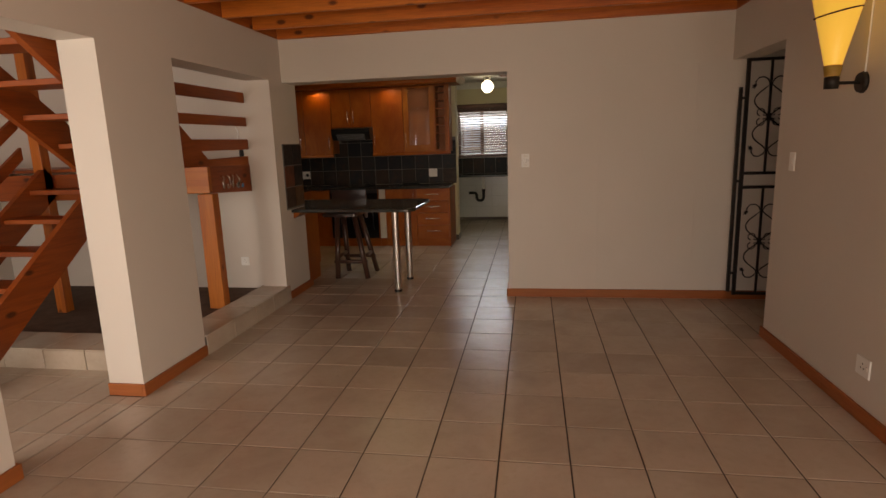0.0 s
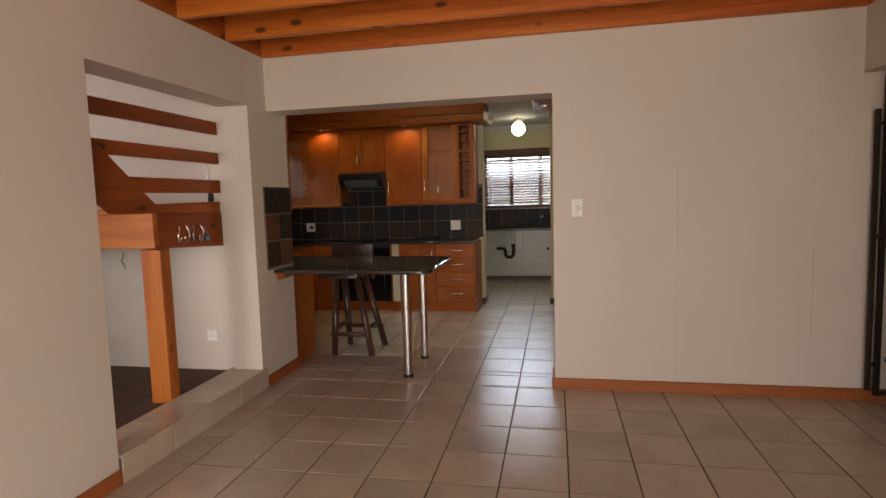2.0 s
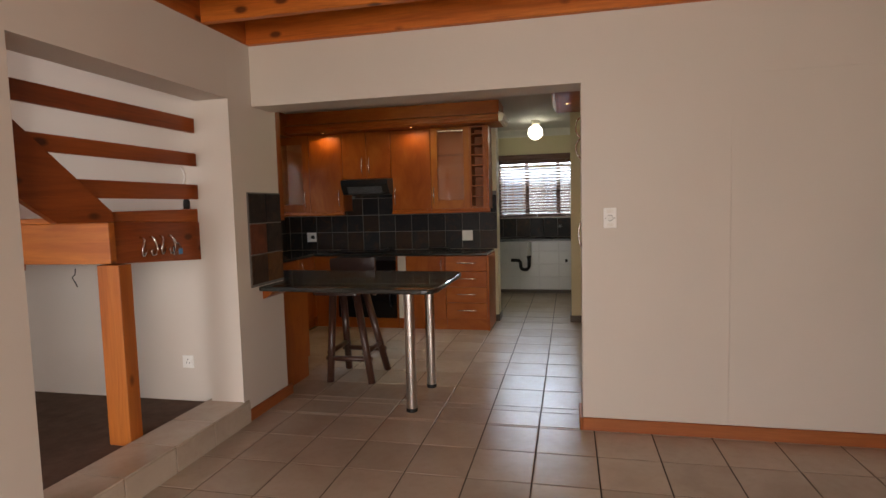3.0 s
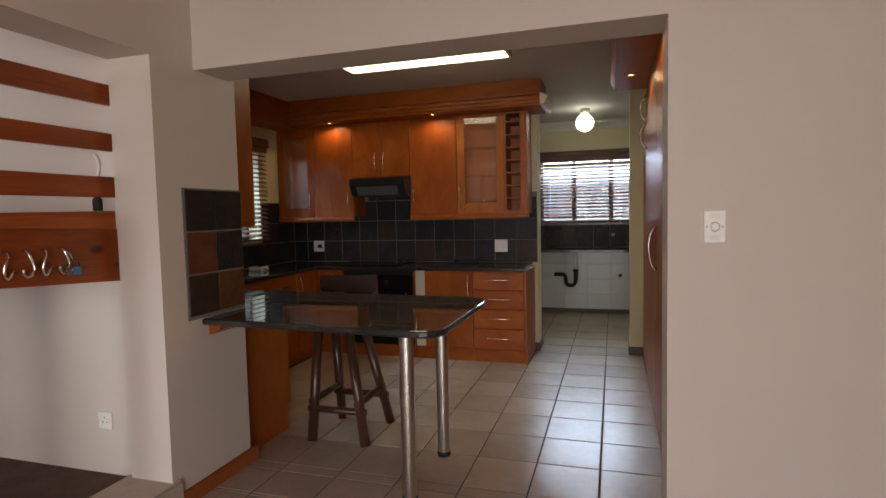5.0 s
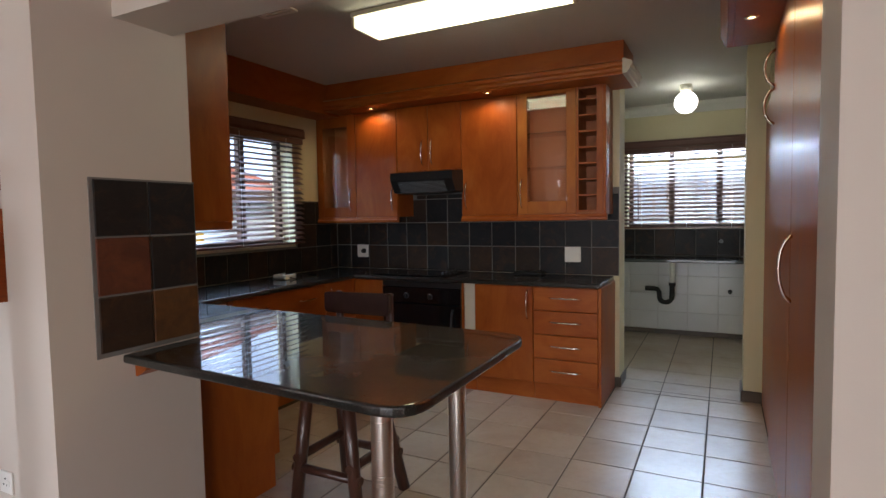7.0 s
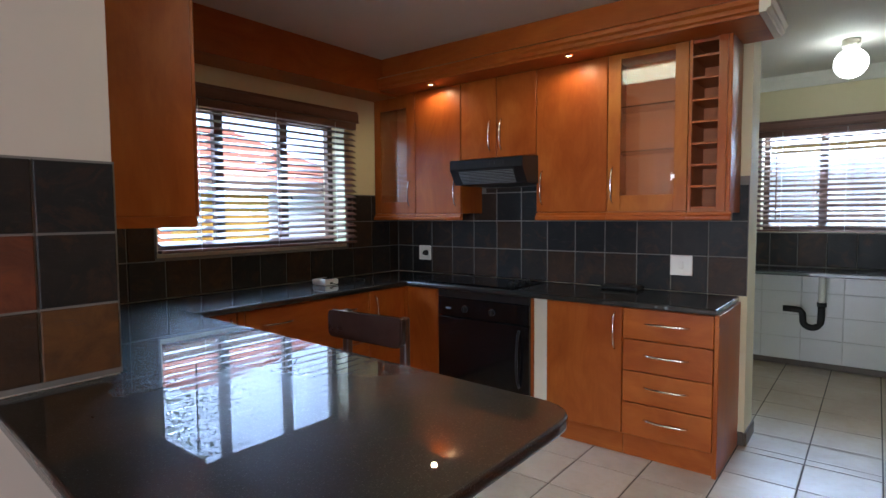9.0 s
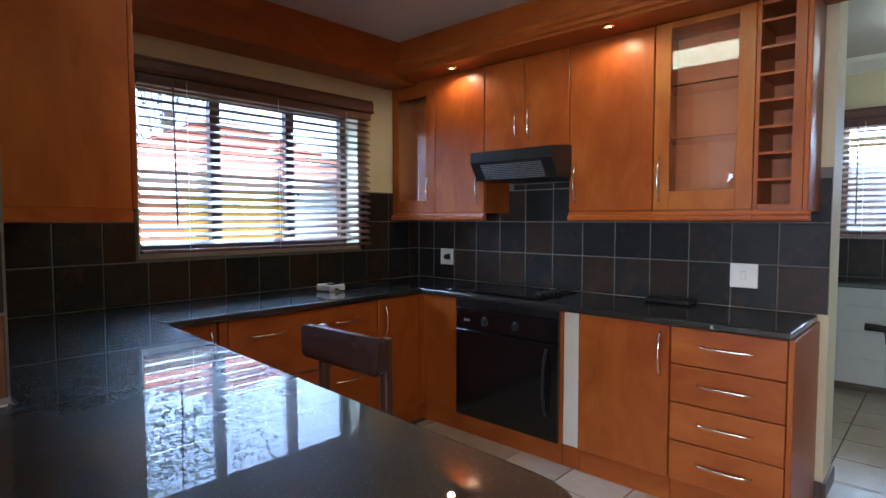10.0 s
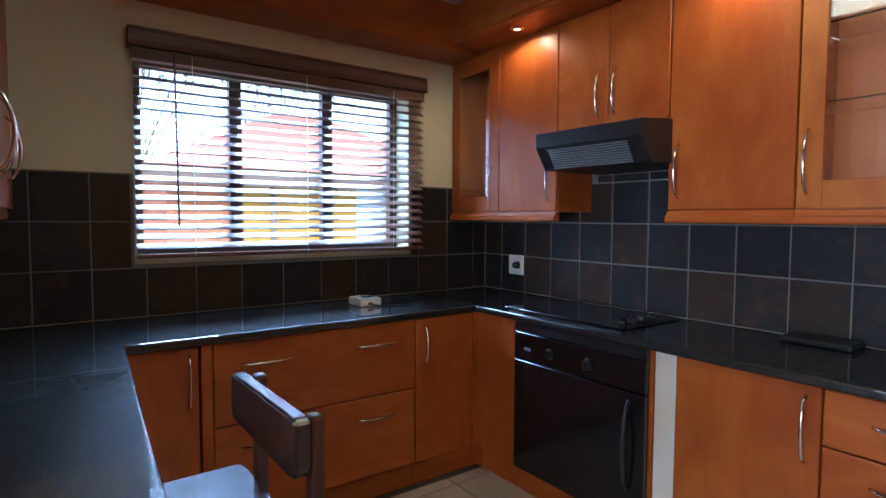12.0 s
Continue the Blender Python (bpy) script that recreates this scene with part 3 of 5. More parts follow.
KM = Matrix(((0, -1, 0, 0), (1, 0, 0, 0), (0, 0, 1, 0), (0, 0, 0, 1)))
window("window_1", Matrix.Translation((XW - 0.14, KW[0], 0)) @ KM, KW[1] - KW[0], KW[2], KW[3], (0.472, 0.972), "brown steel window with three panes over the sink counter")
blind(Matrix.Translation((XW + 0.002, 7.055, 0)) @ KM, 1.51, 1.10, 2.13, 0.165, "dark mahogany slatted blind lowered over a window")
window("window_2", Matrix.Translation((LW[0], YL + 0.14, 0)), LW[1] - LW[0], LW[2], LW[3], (0.451, 0.929), "brown steel window with three panes in the scullery")
blind(Matrix.Translation((-0.66, YL - 0.002, 0)), 1.26, 1.165, 2.13, 0.16, "dark mahogany slatted blind lowered over a window")

# ---- kitchen: worktop ----


def rounded(poly, radii, steps=6):
    out = []
    n = len(poly)
    for i in range(n):
        p, a, b = Vector(poly[i]), Vector(poly[i - 1]), Vector(poly[(i + 1) % n])
        r = radii.get(i, 0)
        if not r:
            out.append(tuple(p))
            continue
        u, v = (a - p).normalized(), (b - p).normalized()
        for k in range(steps + 1):
            s = k / steps
            q = (p + u * r) * (1 - s) ** 2 + p * 2 * s * (1 - s) + (p + v * r) * s * s
            out.append((q.x, q.y))
    return out


CT, CU = 0.865, 0.832
worktop = thing("worktop", (-1.6, 7.5, CU), "polished black granite worktop with a rounded breakfast bar", "worktop")
BAR = [(XL + 0.002, 5.955), (-0.345, 5.868), (-0.345, 6.835), (-2.42, 6.945), (XW + 0.012, 6.945), (XW + 0.012, 6.292), (XL + 0.002, 6.292)]
WINDOW_RUN = [(-2.42, 6.9458), (-2.43, 8.52), (XW + 0.012, 8.52), (XW + 0.012, 6.9458)]
HOB_RUN = [(-0.40, 8.52), (-0.40, YS - 0.012), (XW + 0.012, YS - 0.012), (XW + 0.012, 8.5206), (-2.43, 8.5206)]


def slab(poly, corners=()):
    """A granite slab with eased edges, square where it butts against the next one."""
    bm = prism(bmesh.new(), rounded(poly, {i: 0.13 for i in corners}), "z", CU, CT)

    def eased(e):
        p, q = (v.co for v in e.verts)
        joint = any(abs(p.y - y) < 0.002 and abs(q.y - y) < 0.002 and max(p.x, q.x) < -2.40 for y in (6.9454, 8.5203))
        return abs(p.z - q.z) < 1e-5 and not joint

    bmesh.ops.bevel(bm, geom=[e for e in bm.edges if eased(e)], offset=0.009, segments=3, affect="EDGES", profile=0.5)
    return part("slab", bm, "granite", worktop)


slab(BAR, (1, 2))
slab(WINDOW_RUN)
slab(HOB_RUN)

for x, y in ((-0.585, 6.11), (-0.575, 6.625)):
    leg = thing("counter_leg", (x, y, 0), "brushed steel leg under the breakfast bar", "table leg", "legs of the breakfast bar")
    bm = bmesh.new()
    lathe(bm, (x, y, 0), [(0.034, 0.022), (0.034, CU - 0.012)], 24)
    part("tube", bm, "steel", leg)
    bm = bmesh.new()
    lathe(bm, (x, y, 0), [(0.0, 0.0), (0.036, 0.0), (0.038, 0.006), (0.036, 0.024), (0.033, 0.024)], 24)
    part("rubber_foot", bm, "rubber", leg, "black rubber foot")
    bm = bmesh.new()
    lathe(bm, (x, y, 0), [(0.034, CU - 0.013), (0.048, CU - 0.010), (0.048, CU - 0.001), (0.0, CU - 0.001)], 24)
    part("collar", bm, "steel", leg)
bm = prism(bmesh.new(), [(XL, 0.775), (XL + 0.012, 0.775), (XL + 0.055, 0.80), (XL + 0.075, CU), (XL, CU)], "y", 6.00, 6.27)
solid("support_bracket", bm, "cherry_y", "moulded cherry wood bracket under the bar", "bracket")

# ---- kitchen: base units along the back wall ----
YF = 8.545      # front face of the doors
PL = 0.118


def front(t, name, x0, x1, z0, z1, mat="cherry"):
    return part(name, one(x0 + 0.002, x1 - 0.002, YF, YF + 0.018, z0, z1, bev=0.003), mat, t)


def carcass(t, x0, x1, y0, y1, z0, z1, mat="cherry", shelf=None, back=True):
    """An open-fronted box of boards; the front lies at y0."""
    rows = [(x0, x0 + 0.016, y0, y1, z0, z1), (x1 - 0.016, x1, y0, y1, z0, z1), (x0 + 0.016, x1 - 0.016, y0, y1, z0, z0 + 0.016), (x0 + 0.016, x1 - 0.016, y0, y1, z1 - 0.016, z1)]
    if back:
        rows.append((x0 + 0.016, x1 - 0.016, y1 - 0.008, y1, z0 + 0.016, z1 - 0.016))
    return part("body", boxes(*rows), mat, t)


def base_cupboard(x0, x1, label):
    t = thing("base_cabinet", ((x0 + x1) / 2, 8.8, 0), label, "cabinet", "kitchen base cabinets")
    carcass(t, x0, x1, YF + 0.02, YS, PL, CU)
    part("plinth", one(x0, x1, YF + 0.03, YF + 0.046, 0, PL - 0.002, bev=0.002), "cherry_x", t)
    return t


corner = base_cupboard(-2.445, -2.165, "cherry wood corner filler beside the oven")
front(corner, "door", -2.445, -2.165, PL + 0.008, CU - 0.004)

part("corner_post", one(-2.468, -2.4465, 8.517, YF + 0.02, PL, CU - 0.002), "cherry", corner)
part("plinth_return", one(-2.50, -2.446, YF + 0.028, YF + 0.044, 0, PL - 0.002), "cherry_x", corner)
part("plinth_return", one(-2.498, -2.482, 8.518, YF + 0.027, 0, PL - 0.002), "cherry_y", corner)
oven_unit = base_cupboard(-2.163, -1.437, "cherry wood housing round the oven")
oven = thing("oven", (-1.80, YF, PL), "black built-in oven with two knobs under the hob", "oven")
part("body", one(-2.14, -1.462, YF + 0.012, 9.0, PL + 0.02, CU - 0.02), "blackmetal", oven)
part("top_panel", one(-2.155, -1.447, YF - 0.008, YF + 0.012, 0.785, CU - 0.003, bev=0.002), "blackmetal", oven)
ctrl = part("control_panel", one(-2.155, -1.447, YF - 0.014, YF + 0.012, 0.655, 0.782, bev=0.004), "blackglass", oven)
odoor = part("door", one(-2.155, -1.447, YF - 0.014, YF + 0.012, PL + 0.006, 0.650, bev=0.005), "blackglass", oven)
for x in (-1.925, -1.712):
    bm = bmesh.new()
    rod(bm, (x, YF - 0.014, 0.712), (x, YF - 0.034, 0.712), 0.021, 0.019, 18)
    box(bm, x - 0.004, x + 0.004, YF - 0.044, YF - 0.032, 0.693, 0.731, 0.002)
    part("knob", bm, "blackmetal", ctrl)
    # chrome arc modelled in place of the knob's D-shaped reflection
    bm = bmesh.new()
    tube(bm, [(x + 0.026 * math.cos(a), YF - 0.016, 0.712 + 0.026 * math.sin(a)) for a in (math.pi * (0.42 + 0.08 * i) for i in range(9))], 0.0022, 6)
    part("dial_mark", bm, "chrome", ctrl, "silver arc shaped as the reflection round a knob")
part("display", one(-2.085, -2.045, YF - 0.016, YF - 0.013, 0.703, 0.716), "window_dark", ctrl)
bm = bmesh.new()
bow(bm, (-1.515, YF - 0.014, 0.44), (0, 0, 1), (0, -1, 0), 0.36, 0.035, 0.008)
part("handle", bm, "blackmetal", odoor)

gap = solid("end_panel", boxes((-1.434, -1.338, YF + 0.03, YS - 0.02, PL, CU)), "melamine", "white melamine panel in the gap beside the oven", "panel")
solid("plinth_board", one(-1.434, -1.338, YF + 0.03, YF + 0.046, 0, PL - 0.002, bev=0.002), "cherry_x", "cherry plinth board under the gap", "plinth")

cup = base_cupboard(-1.336, -0.876, "cherry wood base cupboard with one door")
d = front(cup, "door", -1.336, -0.876, PL + 0.008, CU - 0.004)
part("handle", bow(bmesh.new(), (-0.918, YF, 0.695), (0, 0, 1), (0, -1, 0), 0.205), "chrome", d, "bowed chrome handle")

drawers = base_cupboard(-0.874, -0.392, "cherry wood cabinet with four drawers")
for z0, z1 in ((0.660, CU - 0.006), (0.486, 0.655), (0.311, 0.481), (PL + 0.010, 0.306)):
    d = front(drawers, "drawer_front", -0.874, -0.414, z0, z1, "cherry_x")
    part("handle", bow(bmesh.new(), (-0.642, YF, (z0 + z1) / 2 + 0.008), (1, 0, 0), (0, -1, 0), 0.225, 0.026), "chrome", d, "bowed chrome handle")
part("side_panel", one(-0.412, -0.391, YF - 0.001, YS - 0.012, 0.0, CU - 0.001, bev=0.002), "cherry", drawers)

# ---- kitchen: base units under the window ----
XF = -2.448


def sink_unit(y0, y1, label):
    t = thing("base_cabinet", (-2.7, (y0 + y1) / 2, 0), label, "cabinet", "kitchen base cabinets")
    part("body", boxes((XW + 0.01, XF - 0.02, y0, y0 + 0.016, PL, CU), (XW + 0.01, XF - 0.02, y1 - 0.016, y1, PL, CU), (XW + 0.01, XF - 0.02, y0 + 0.016, y1 - 0.016, PL, PL + 0.016), (XW + 0.01, XW + 0.02, y0 + 0.016, y1 - 0.016, PL + 0.016, CU)), "cherry", t)
    part("plinth", one(XF - 0.05, XF - 0.034, y0, y1, 0, PL - 0.002, bev=0.002), "cherry_y", t)
    return t


def xfront(t, name, y0, y1, z0, z1, mat="cherry"):
    return part(name, one(XF - 0.018, XF, y0 + 0.002, y1 - 0.002, z0, z1, bev=0.003), mat, t)


u = sink_unit(6.84, 7.24, "narrow cherry cupboard beside the bar")
d = xfront(u, "door", 6.95, 7.19, PL + 0.008, CU - 0.004)
part("handle", bow(bmesh.new(), (XF, 7.155, 0.695), (0, 0, 1), (1, 0, 0), 0.205), "chrome", d, "bowed chrome handle")
xfront(u, "filler", 7.195, 7.24, PL + 0.008, CU - 0.004)
u = sink_unit(7.24, 8.16, "wide cherry cabinet with two deep drawers")
for z0, z1, zh in ((0.500, CU - 0.004, 0.735), (PL + 0.008, 0.494, 0.400)):
    d = xfront(u, "drawer_front", 7.24, 8.16, z0, z1, "cherry_y")
    for y in (7.45, 7.95):
        part("handle", bow(bmesh.new(), (XF, y, zh), (0, 1, 0), (1, 0, 0), 0.205, 0.028), "chrome", d, "bowed chrome handle")
u = sink_unit(8.16, 8.52, "cherry corner cupboard with one door")
d = xfront(u, "door", 8.165, 8.515, PL + 0.008, CU - 0.004)
part("handle", bow(bmesh.new(), (XF, 8.215, 0.70), (0, 0, 1), (1, 0, 0), 0.19), "chrome", d, "bowed chrome handle")

# base unit under the breakfast bar, facing into the kitchen
u = thing("base_cabinet", (-2.0, 6.55, 0), "cherry base cabinet under the breakfast bar", "cabinet", "kitchen base cabinets")
bm = prism(bmesh.new(), [(6.295, 0.0), (6.755, 0.0), (6.755, 0.16), (6.79, 0.16), (6.79, CU - 0.001), (6.295, CU - 0.001)], "x", -1.682, -1.662)
part("side_panel", bm, "cherry", u)
part("body", boxes((-2.44, -1.684, 6.295, 6.74, 0.14, CU - 0.002)), "cherry", u)
part("plinth", boxes((-2.44, -1.684, 6.72, 6.735, 0, 0.138)), "cherry_x", u)
for a, b in ((-2.43, -2.06), (-2.056, -1.686)):
    d = part("door", one(a, b, 6.742, 6.76, 0.15, CU - 0.006, bev=0.003), "cherry", u)
    part("handle", bow(bmesh.new(), (b - 0.05 if a < -2.2 else a + 0.05, 6.76, 0.70), (0, 0, 1), (0, 1, 0), 0.2), "chrome", d)

# ---- kitchen: wall units ----
YU, ZB, ZD, ZT = 8.805, 1.300, 1.352, 2.268


def wall_unit(x0, x1, label, z0=ZD - 0.004, body="cherry"):
    t = thing("wall_cabinet", ((x0 + x1) / 2, 8.95, z0), label, "cabinet", "kitchen wall cabinets")
    carcass(t, x0, x1, YU + 0.02, YS - 0.014, z0, ZT, body)
    return t


def pelmet(t, x0, x1):
    bm = prism(bmesh.new(), [(YU - 0.012, ZB), (YU - 0.016, ZB + 0.008), (YU - 0.016, ZB + 0.022), (YU - 0.004, ZB + 0.030), (YU + 0.001, ZD - 0.005), (YU + 0.022, ZD - 0.005), (YU + 0.022, ZB)], "x", x0, x1)
    return part("pelmet", bm, "cherry_x", t)


def udoor(t, x0, x1, z0=ZD, z1=ZT):
    return part("door", one(x0 + 0.002, x1 - 0.002, YU, YU + 0.018, z0, z1 - 0.002, bev=0.003), "cherry", t)


def uhandle(d, x, z0, z1):
    part("handle", bow(bmesh.new(), (x, YU, (z0 + z1) / 2), (0, 0, 1), (0, -1, 0), z1 - z0), "chrome", d, "bowed chrome handle")


def glass_door(t, x0, x1, gx0, gx1, gz0, gz1, lean=0.0, mat="cherry"):
    """lean: how far the pane's ends sit out of square in their groove."""
    x0, x1 = x0 + 0.002, x1 - 0.002
    z0, z1 = ZD, ZT - 0.002
    d = part("door", boxes((x0, gx0, YU, YU + 0.018, z0, z1), (gx1, x1, YU, YU + 0.018, z0, z1), (gx0, gx1, YU, YU + 0.018, z0, gz0), (gx0, gx1, YU, YU + 0.018, gz1, z1), bev=0.002), mat, t)
    pane = [(gx0, YU + 0.010 - lean), (gx1, YU + 0.010 + lean), (gx1, YU + 0.014 + lean), (gx0, YU + 0.014 - lean)]
    part("pane", prism(bmesh.new(), pane, "z", gz0, gz1), "glass", d, "clear glass pane").visible_shadow = False
    return d


def shelves(t, x0, x1, *heights):
    for z in heights:
        part("shelf", one(x0 + 0.017, x1 - 0.017, YU + 0.04, YS - 0.024, z, z + 0.006), "glass", t, "clear glass shelf").visible_shadow = False
        for x in (x0 + 0.017, x1 - 0.025):
            for y in (YU + 0.07, YS - 0.07):
                part("shelf_pin", one(x, x + 0.008, y - 0.004, y + 0.004, z - 0.008, z - 0.0005), "chrome", t)


u = wall_unit(XW + 0.01, -2.59, "cherry corner wall cupboard with a glass door", body="shelfwood")
d = glass_door(u, XW + 0.01, -2.59, -2.955, -2.675, 1.44, 2.16, 0.008)
uhandle(d, -2.645, 1.40, 1.605)
pelmet(u, XW + 0.01, -2.59)
u = wall_unit(-2.588, -2.158, "cherry wall cupboard with a plain door beside the hood")
d = udoor(u, -2.588, -2.158)
uhandle(d, -2.205, 1.40, 1.605)
pelmet(u, -2.588, -2.158)
u = wall_unit(-2.156, -1.552, "short cherry cupboard over the hood with two doors", z0=1.722)
for a, b, x in ((-2.156, -1.856, -1.905), (-1.855, -1.552, -1.815)):
    d = udoor(u, a, b, 1.728)
    uhandle(d, x, 1.775, 1.985)
u = wall_unit(-1.55, -1.076, "cherry wall cupboard with a plain door")
d = udoor(u, -1.55, -1.076)
uhandle(d, -1.507, 1.40, 1.615)
pelmet(u, -1.55, -1.076)
u = wall_unit(-1.074, -0.622, "cherry display cupboard with a glass door", body="shelfwood")
d = glass_door(u, -1.074, -0.622, -0.996, -0.694, 1.445, 2.235, mat="golden")
uhandle(d, -1.042, 1.40, 1.615)
shelves(u, -1.074, -0.622, 1.70, 1.96)
pelmet(u, -1.074, -0.622)
u = wall_unit(-0.620, -0.43, "narrow cherry wine rack with eight pigeonholes", body="shelfwood")
part("face_frame", boxes((-0.620, -0.604, YU, YU + 0.018, ZD, ZT), (-0.475, -0.432, YU, YU + 0.018, ZD, ZT)), "cherry", u)
for i in range(8):
    part("divider", one(-0.603, -0.476, YU + 0.001, YS - 0.024, 1.362 + i * 0.1155, 1.374 + i * 0.1155), "cherry", u)
part("side_panel", one(-0.431, -0.408, YU - 0.002, YS - 0.014, ZB + 0.04, ZT, bev=0.004), "cherry", u)
pelmet(u, -0.620, -0.400)

# bulkhead boxes over the cupboards, with a stepped moulding
BZ, BT = 2.270, 2.504


def moulding(y):
    return [(y, BZ), (y - 0.030, BZ), (y - 0.034, BZ + 0.012), (y - 0.048, BZ + 0.020), (y - 0.048, BZ + 0.040), (y - 0.062, BZ + 0.052), (y - 0.062, BZ + 0.074), (y - 0.030, BZ + 0.090), (y - 0.012, BZ + 0.098), (y, BZ + 0.098)]


bk = thing("bulkhead_box", (-1.6, 8.86, BZ), "cherry wood bulkhead with moulding and downlights over wall cupboards", "bulkhead")
part("box", boxes((-2.76, -0.262, 8.635, YS - 0.014, BZ, BT)), "cherry_x", bk)
part("moulding", prism(bmesh.new(), moulding(8.633), "x", -2.76, -0.262), "cherry_x", bk)
# wooden end given a pale material to carry the light falling on it
bm = prism(bmesh.new(), [(-x, z) for x, z in moulding(0.261)], "y", 8.633 - 0.062, YS - 0.014)
part("end_moulding", bm, "melamine", bk, "stepped moulding end, coloured pale for the light on it")
bl = thing("bulkhead_box", (-2.9, 7.5, BZ), "dark cherry wood bulkhead over the window", "bulkhead")
part("front_board", one(-2.783, -2.765, 6.66, YS - 0.014, BZ - 0.02, BT, bev=0.002), "cherry_y", bl)
part("soffit_board", one(XW + 0.004, -2.7835, 6.66, YS - 0.014, BZ - 0.018, BZ, bev=0.002), "cherry_y", bl)
br = thing("bulkhead_box", (0.6, 7.3, BZ), "cherry wood bulkhead with moulding over tall cupboards", "bulkhead")
part("box", boxes((0.385, 1.19, 6.235, 8.30, BZ, BT)), "cherry_y", br)
part("moulding", prism(bmesh.new(), [(x, z) for x, z in moulding(0.383)], "y", 6.235, 8.30), "cherry_y", br)


def downlight(x, y):
    t = thing("downlight", (x, y, BZ), "small lit downlight recessed in a wooden bulkhead", "downlight", "kitchen downlights")
    bm = bmesh.new()
    lathe(bm, (x, y, BZ), [(0.016, -0.001), (0.018, -0.005), (0.029, -0.005), (0.034, -0.001)], 20)
    part("rim", bm, "chrome", t)
    bm = bmesh.new()
    lathe(bm, (x, y, BZ), [(0.0, -0.003), (0.016, -0.002), (0.0, -0.0015)], 20)
    part("lens", bm, "spot", t, "glowing warm lens")


for x, y in ((-2.34, 8.70), (-1.257, 8.66), (0.455, 7.796), (0.455, 6.85)):
    downlight(x, y)

# upper cupboard over the bar end, its doors facing into the kitchen
u = thing("wall_cabinet", (-2.3, 6.45, ZB), "cherry wall cupboard over the bar end, seen from its side", "cabinet", "kitchen wall cabinets")
part("body", boxes((XW + 0.015, -1.768, 6.285, 6.612, ZB + 0.0392, BT)), "cherry", u)
part("side_panel", one(-1.766, -1.746, 6.283, 6.614, ZB + 0.0392, BT, bev=0.0015), "cherry", u)
part("pelmet", prism(bmesh.new(), [(6.283, ZB), (6.616, ZB), (6.620, ZB + 0.02), (6.614, ZB + 0.039), (6.283, ZB + 0.039)], "x", XW + 0.015, -1.744), "cherry_x", u)
for i in range(3):
    a = XW + 0.02 + i * 0.422
    d = part("door", one(a, a + 0.418, 6.616, 6.634, ZB + 0.0394, ZT, bev=0.003), "cherry", u)
    for_x = a + 0.365 if i != 2 else a + 0.05
    part("handle", bow(bmesh.new(), (for_x, 6.634, 1.54), (0, 0, 1), (0, 1, 0), 0.22, 0.04), "chrome", d, "bowed chrome handle")

# tall cupboards by the opening
tall = thing("tall_cupboard", (0.9, 7.25, 0), "tall glossy cherry pantry cupboard", "cupboard")
part("body", boxes((0.605, 1.19, 6.235, 8.235, 0.02, BZ - 0.002)), "cherry", tall)
part("plinth", boxes((0.60, 0.604, 6.235, 8.235, 0.0, 0.08)), "cherry_y", tall)
for y0, y1, hy in ((6.24, 7.285, 7.22), (7.29, 8.232, None)):
    d = part("door", one(0.583, 0.602, y0, y1, 0.03, BZ - 0.006, bev=0.003), "cherry", tall)
    if hy:
        part("handle", bow(bmesh.new(), (0.583, hy, 1.12), (0, 0, 1), (-1, 0, 0), 0.26, 0.045, 0.007), "chrome", d, "large bowed chrome handle")
    else:
        for z in (2.10, 1.90):
            part("handle", bow(bmesh.new(), (0.583, 8.17, z), (0, 0, 1), (-1, 0, 0), 0.19, 0.05, 0.008), "chrome", d, "large bowed chrome handle")
solid("door_leaf", one(0.598, 0.618, 8.26, 9.06, 0.01, 2.05, bev=0.003), "cherry", "dark red wooden door leaf beside the pantry", "door")

# extractor hood
hood = thing("cooker_hood", (-1.85, 8.84, 1.535), "black slimline cooker hood under a wall cupboard", "cooker hood")
part("body", prism(bmesh.new(), [(8.60, 1.702), (8.60, 1.640), (8.665, 1.540), (YS - 0.014, 1.540), (YS - 0.014, 1.720), (8.82, 1.720)], "x", -2.10, -1.535), "blackmetal", hood)
fil = part("filter", prism(bmesh.new(), [(8.604, 1.630), (8.606, 1.634), (8.662, 1.548), (8.660, 1.544)], "x", -2.04, -1.60), "blackmetal", hood, "grey ribbed grease filter")
for i in range(9):
    k = (i + 0.5) / 9
    part("rib", one(-2.03, -1.61, 8.6035 + k * 0.055, 8.6075 + k * 0.055, 1.624 - k * 0.085, 1.629 - k * 0.085), "filter", fil)
for x in (-1.78, -1.745, -1.68):
    part("switch", one(x - 0.006, x + 0.006, 8.596, 8.601, 1.662, 1.680), "rubber", hood)

# hob
hob = thing("hob", (-1.95, 8.81, CT), "black glass hob with four small knobs", "hob")
part("plate", one(-2.30, -1.60, 8.60, 9.01, CT + 0.0005, CT + 0.008, bev=0.003), "blackglass", hob)
for y in (8.67, 8.74, 8.81, 8.88):
    bm = bmesh.new()
    rod(bm, (-1.655, y, CT + 0.008), (-1.655, y, CT + 0.030), 0.020, 0.017, 16)
    box(bm, -1.659, -1.651, y - 0.016, y + 0.016, CT + 0.029, CT + 0.037, 0.002)
    part("knob", bm, "blackmetal", hob)
solid("flat_tray", one(-1.16, -0.93, 8.93, 9.06, CT + 0.0005, CT + 0.024, bev=0.008, seg=2), "blackmetal", "small flat black tray on the worktop", "tray")

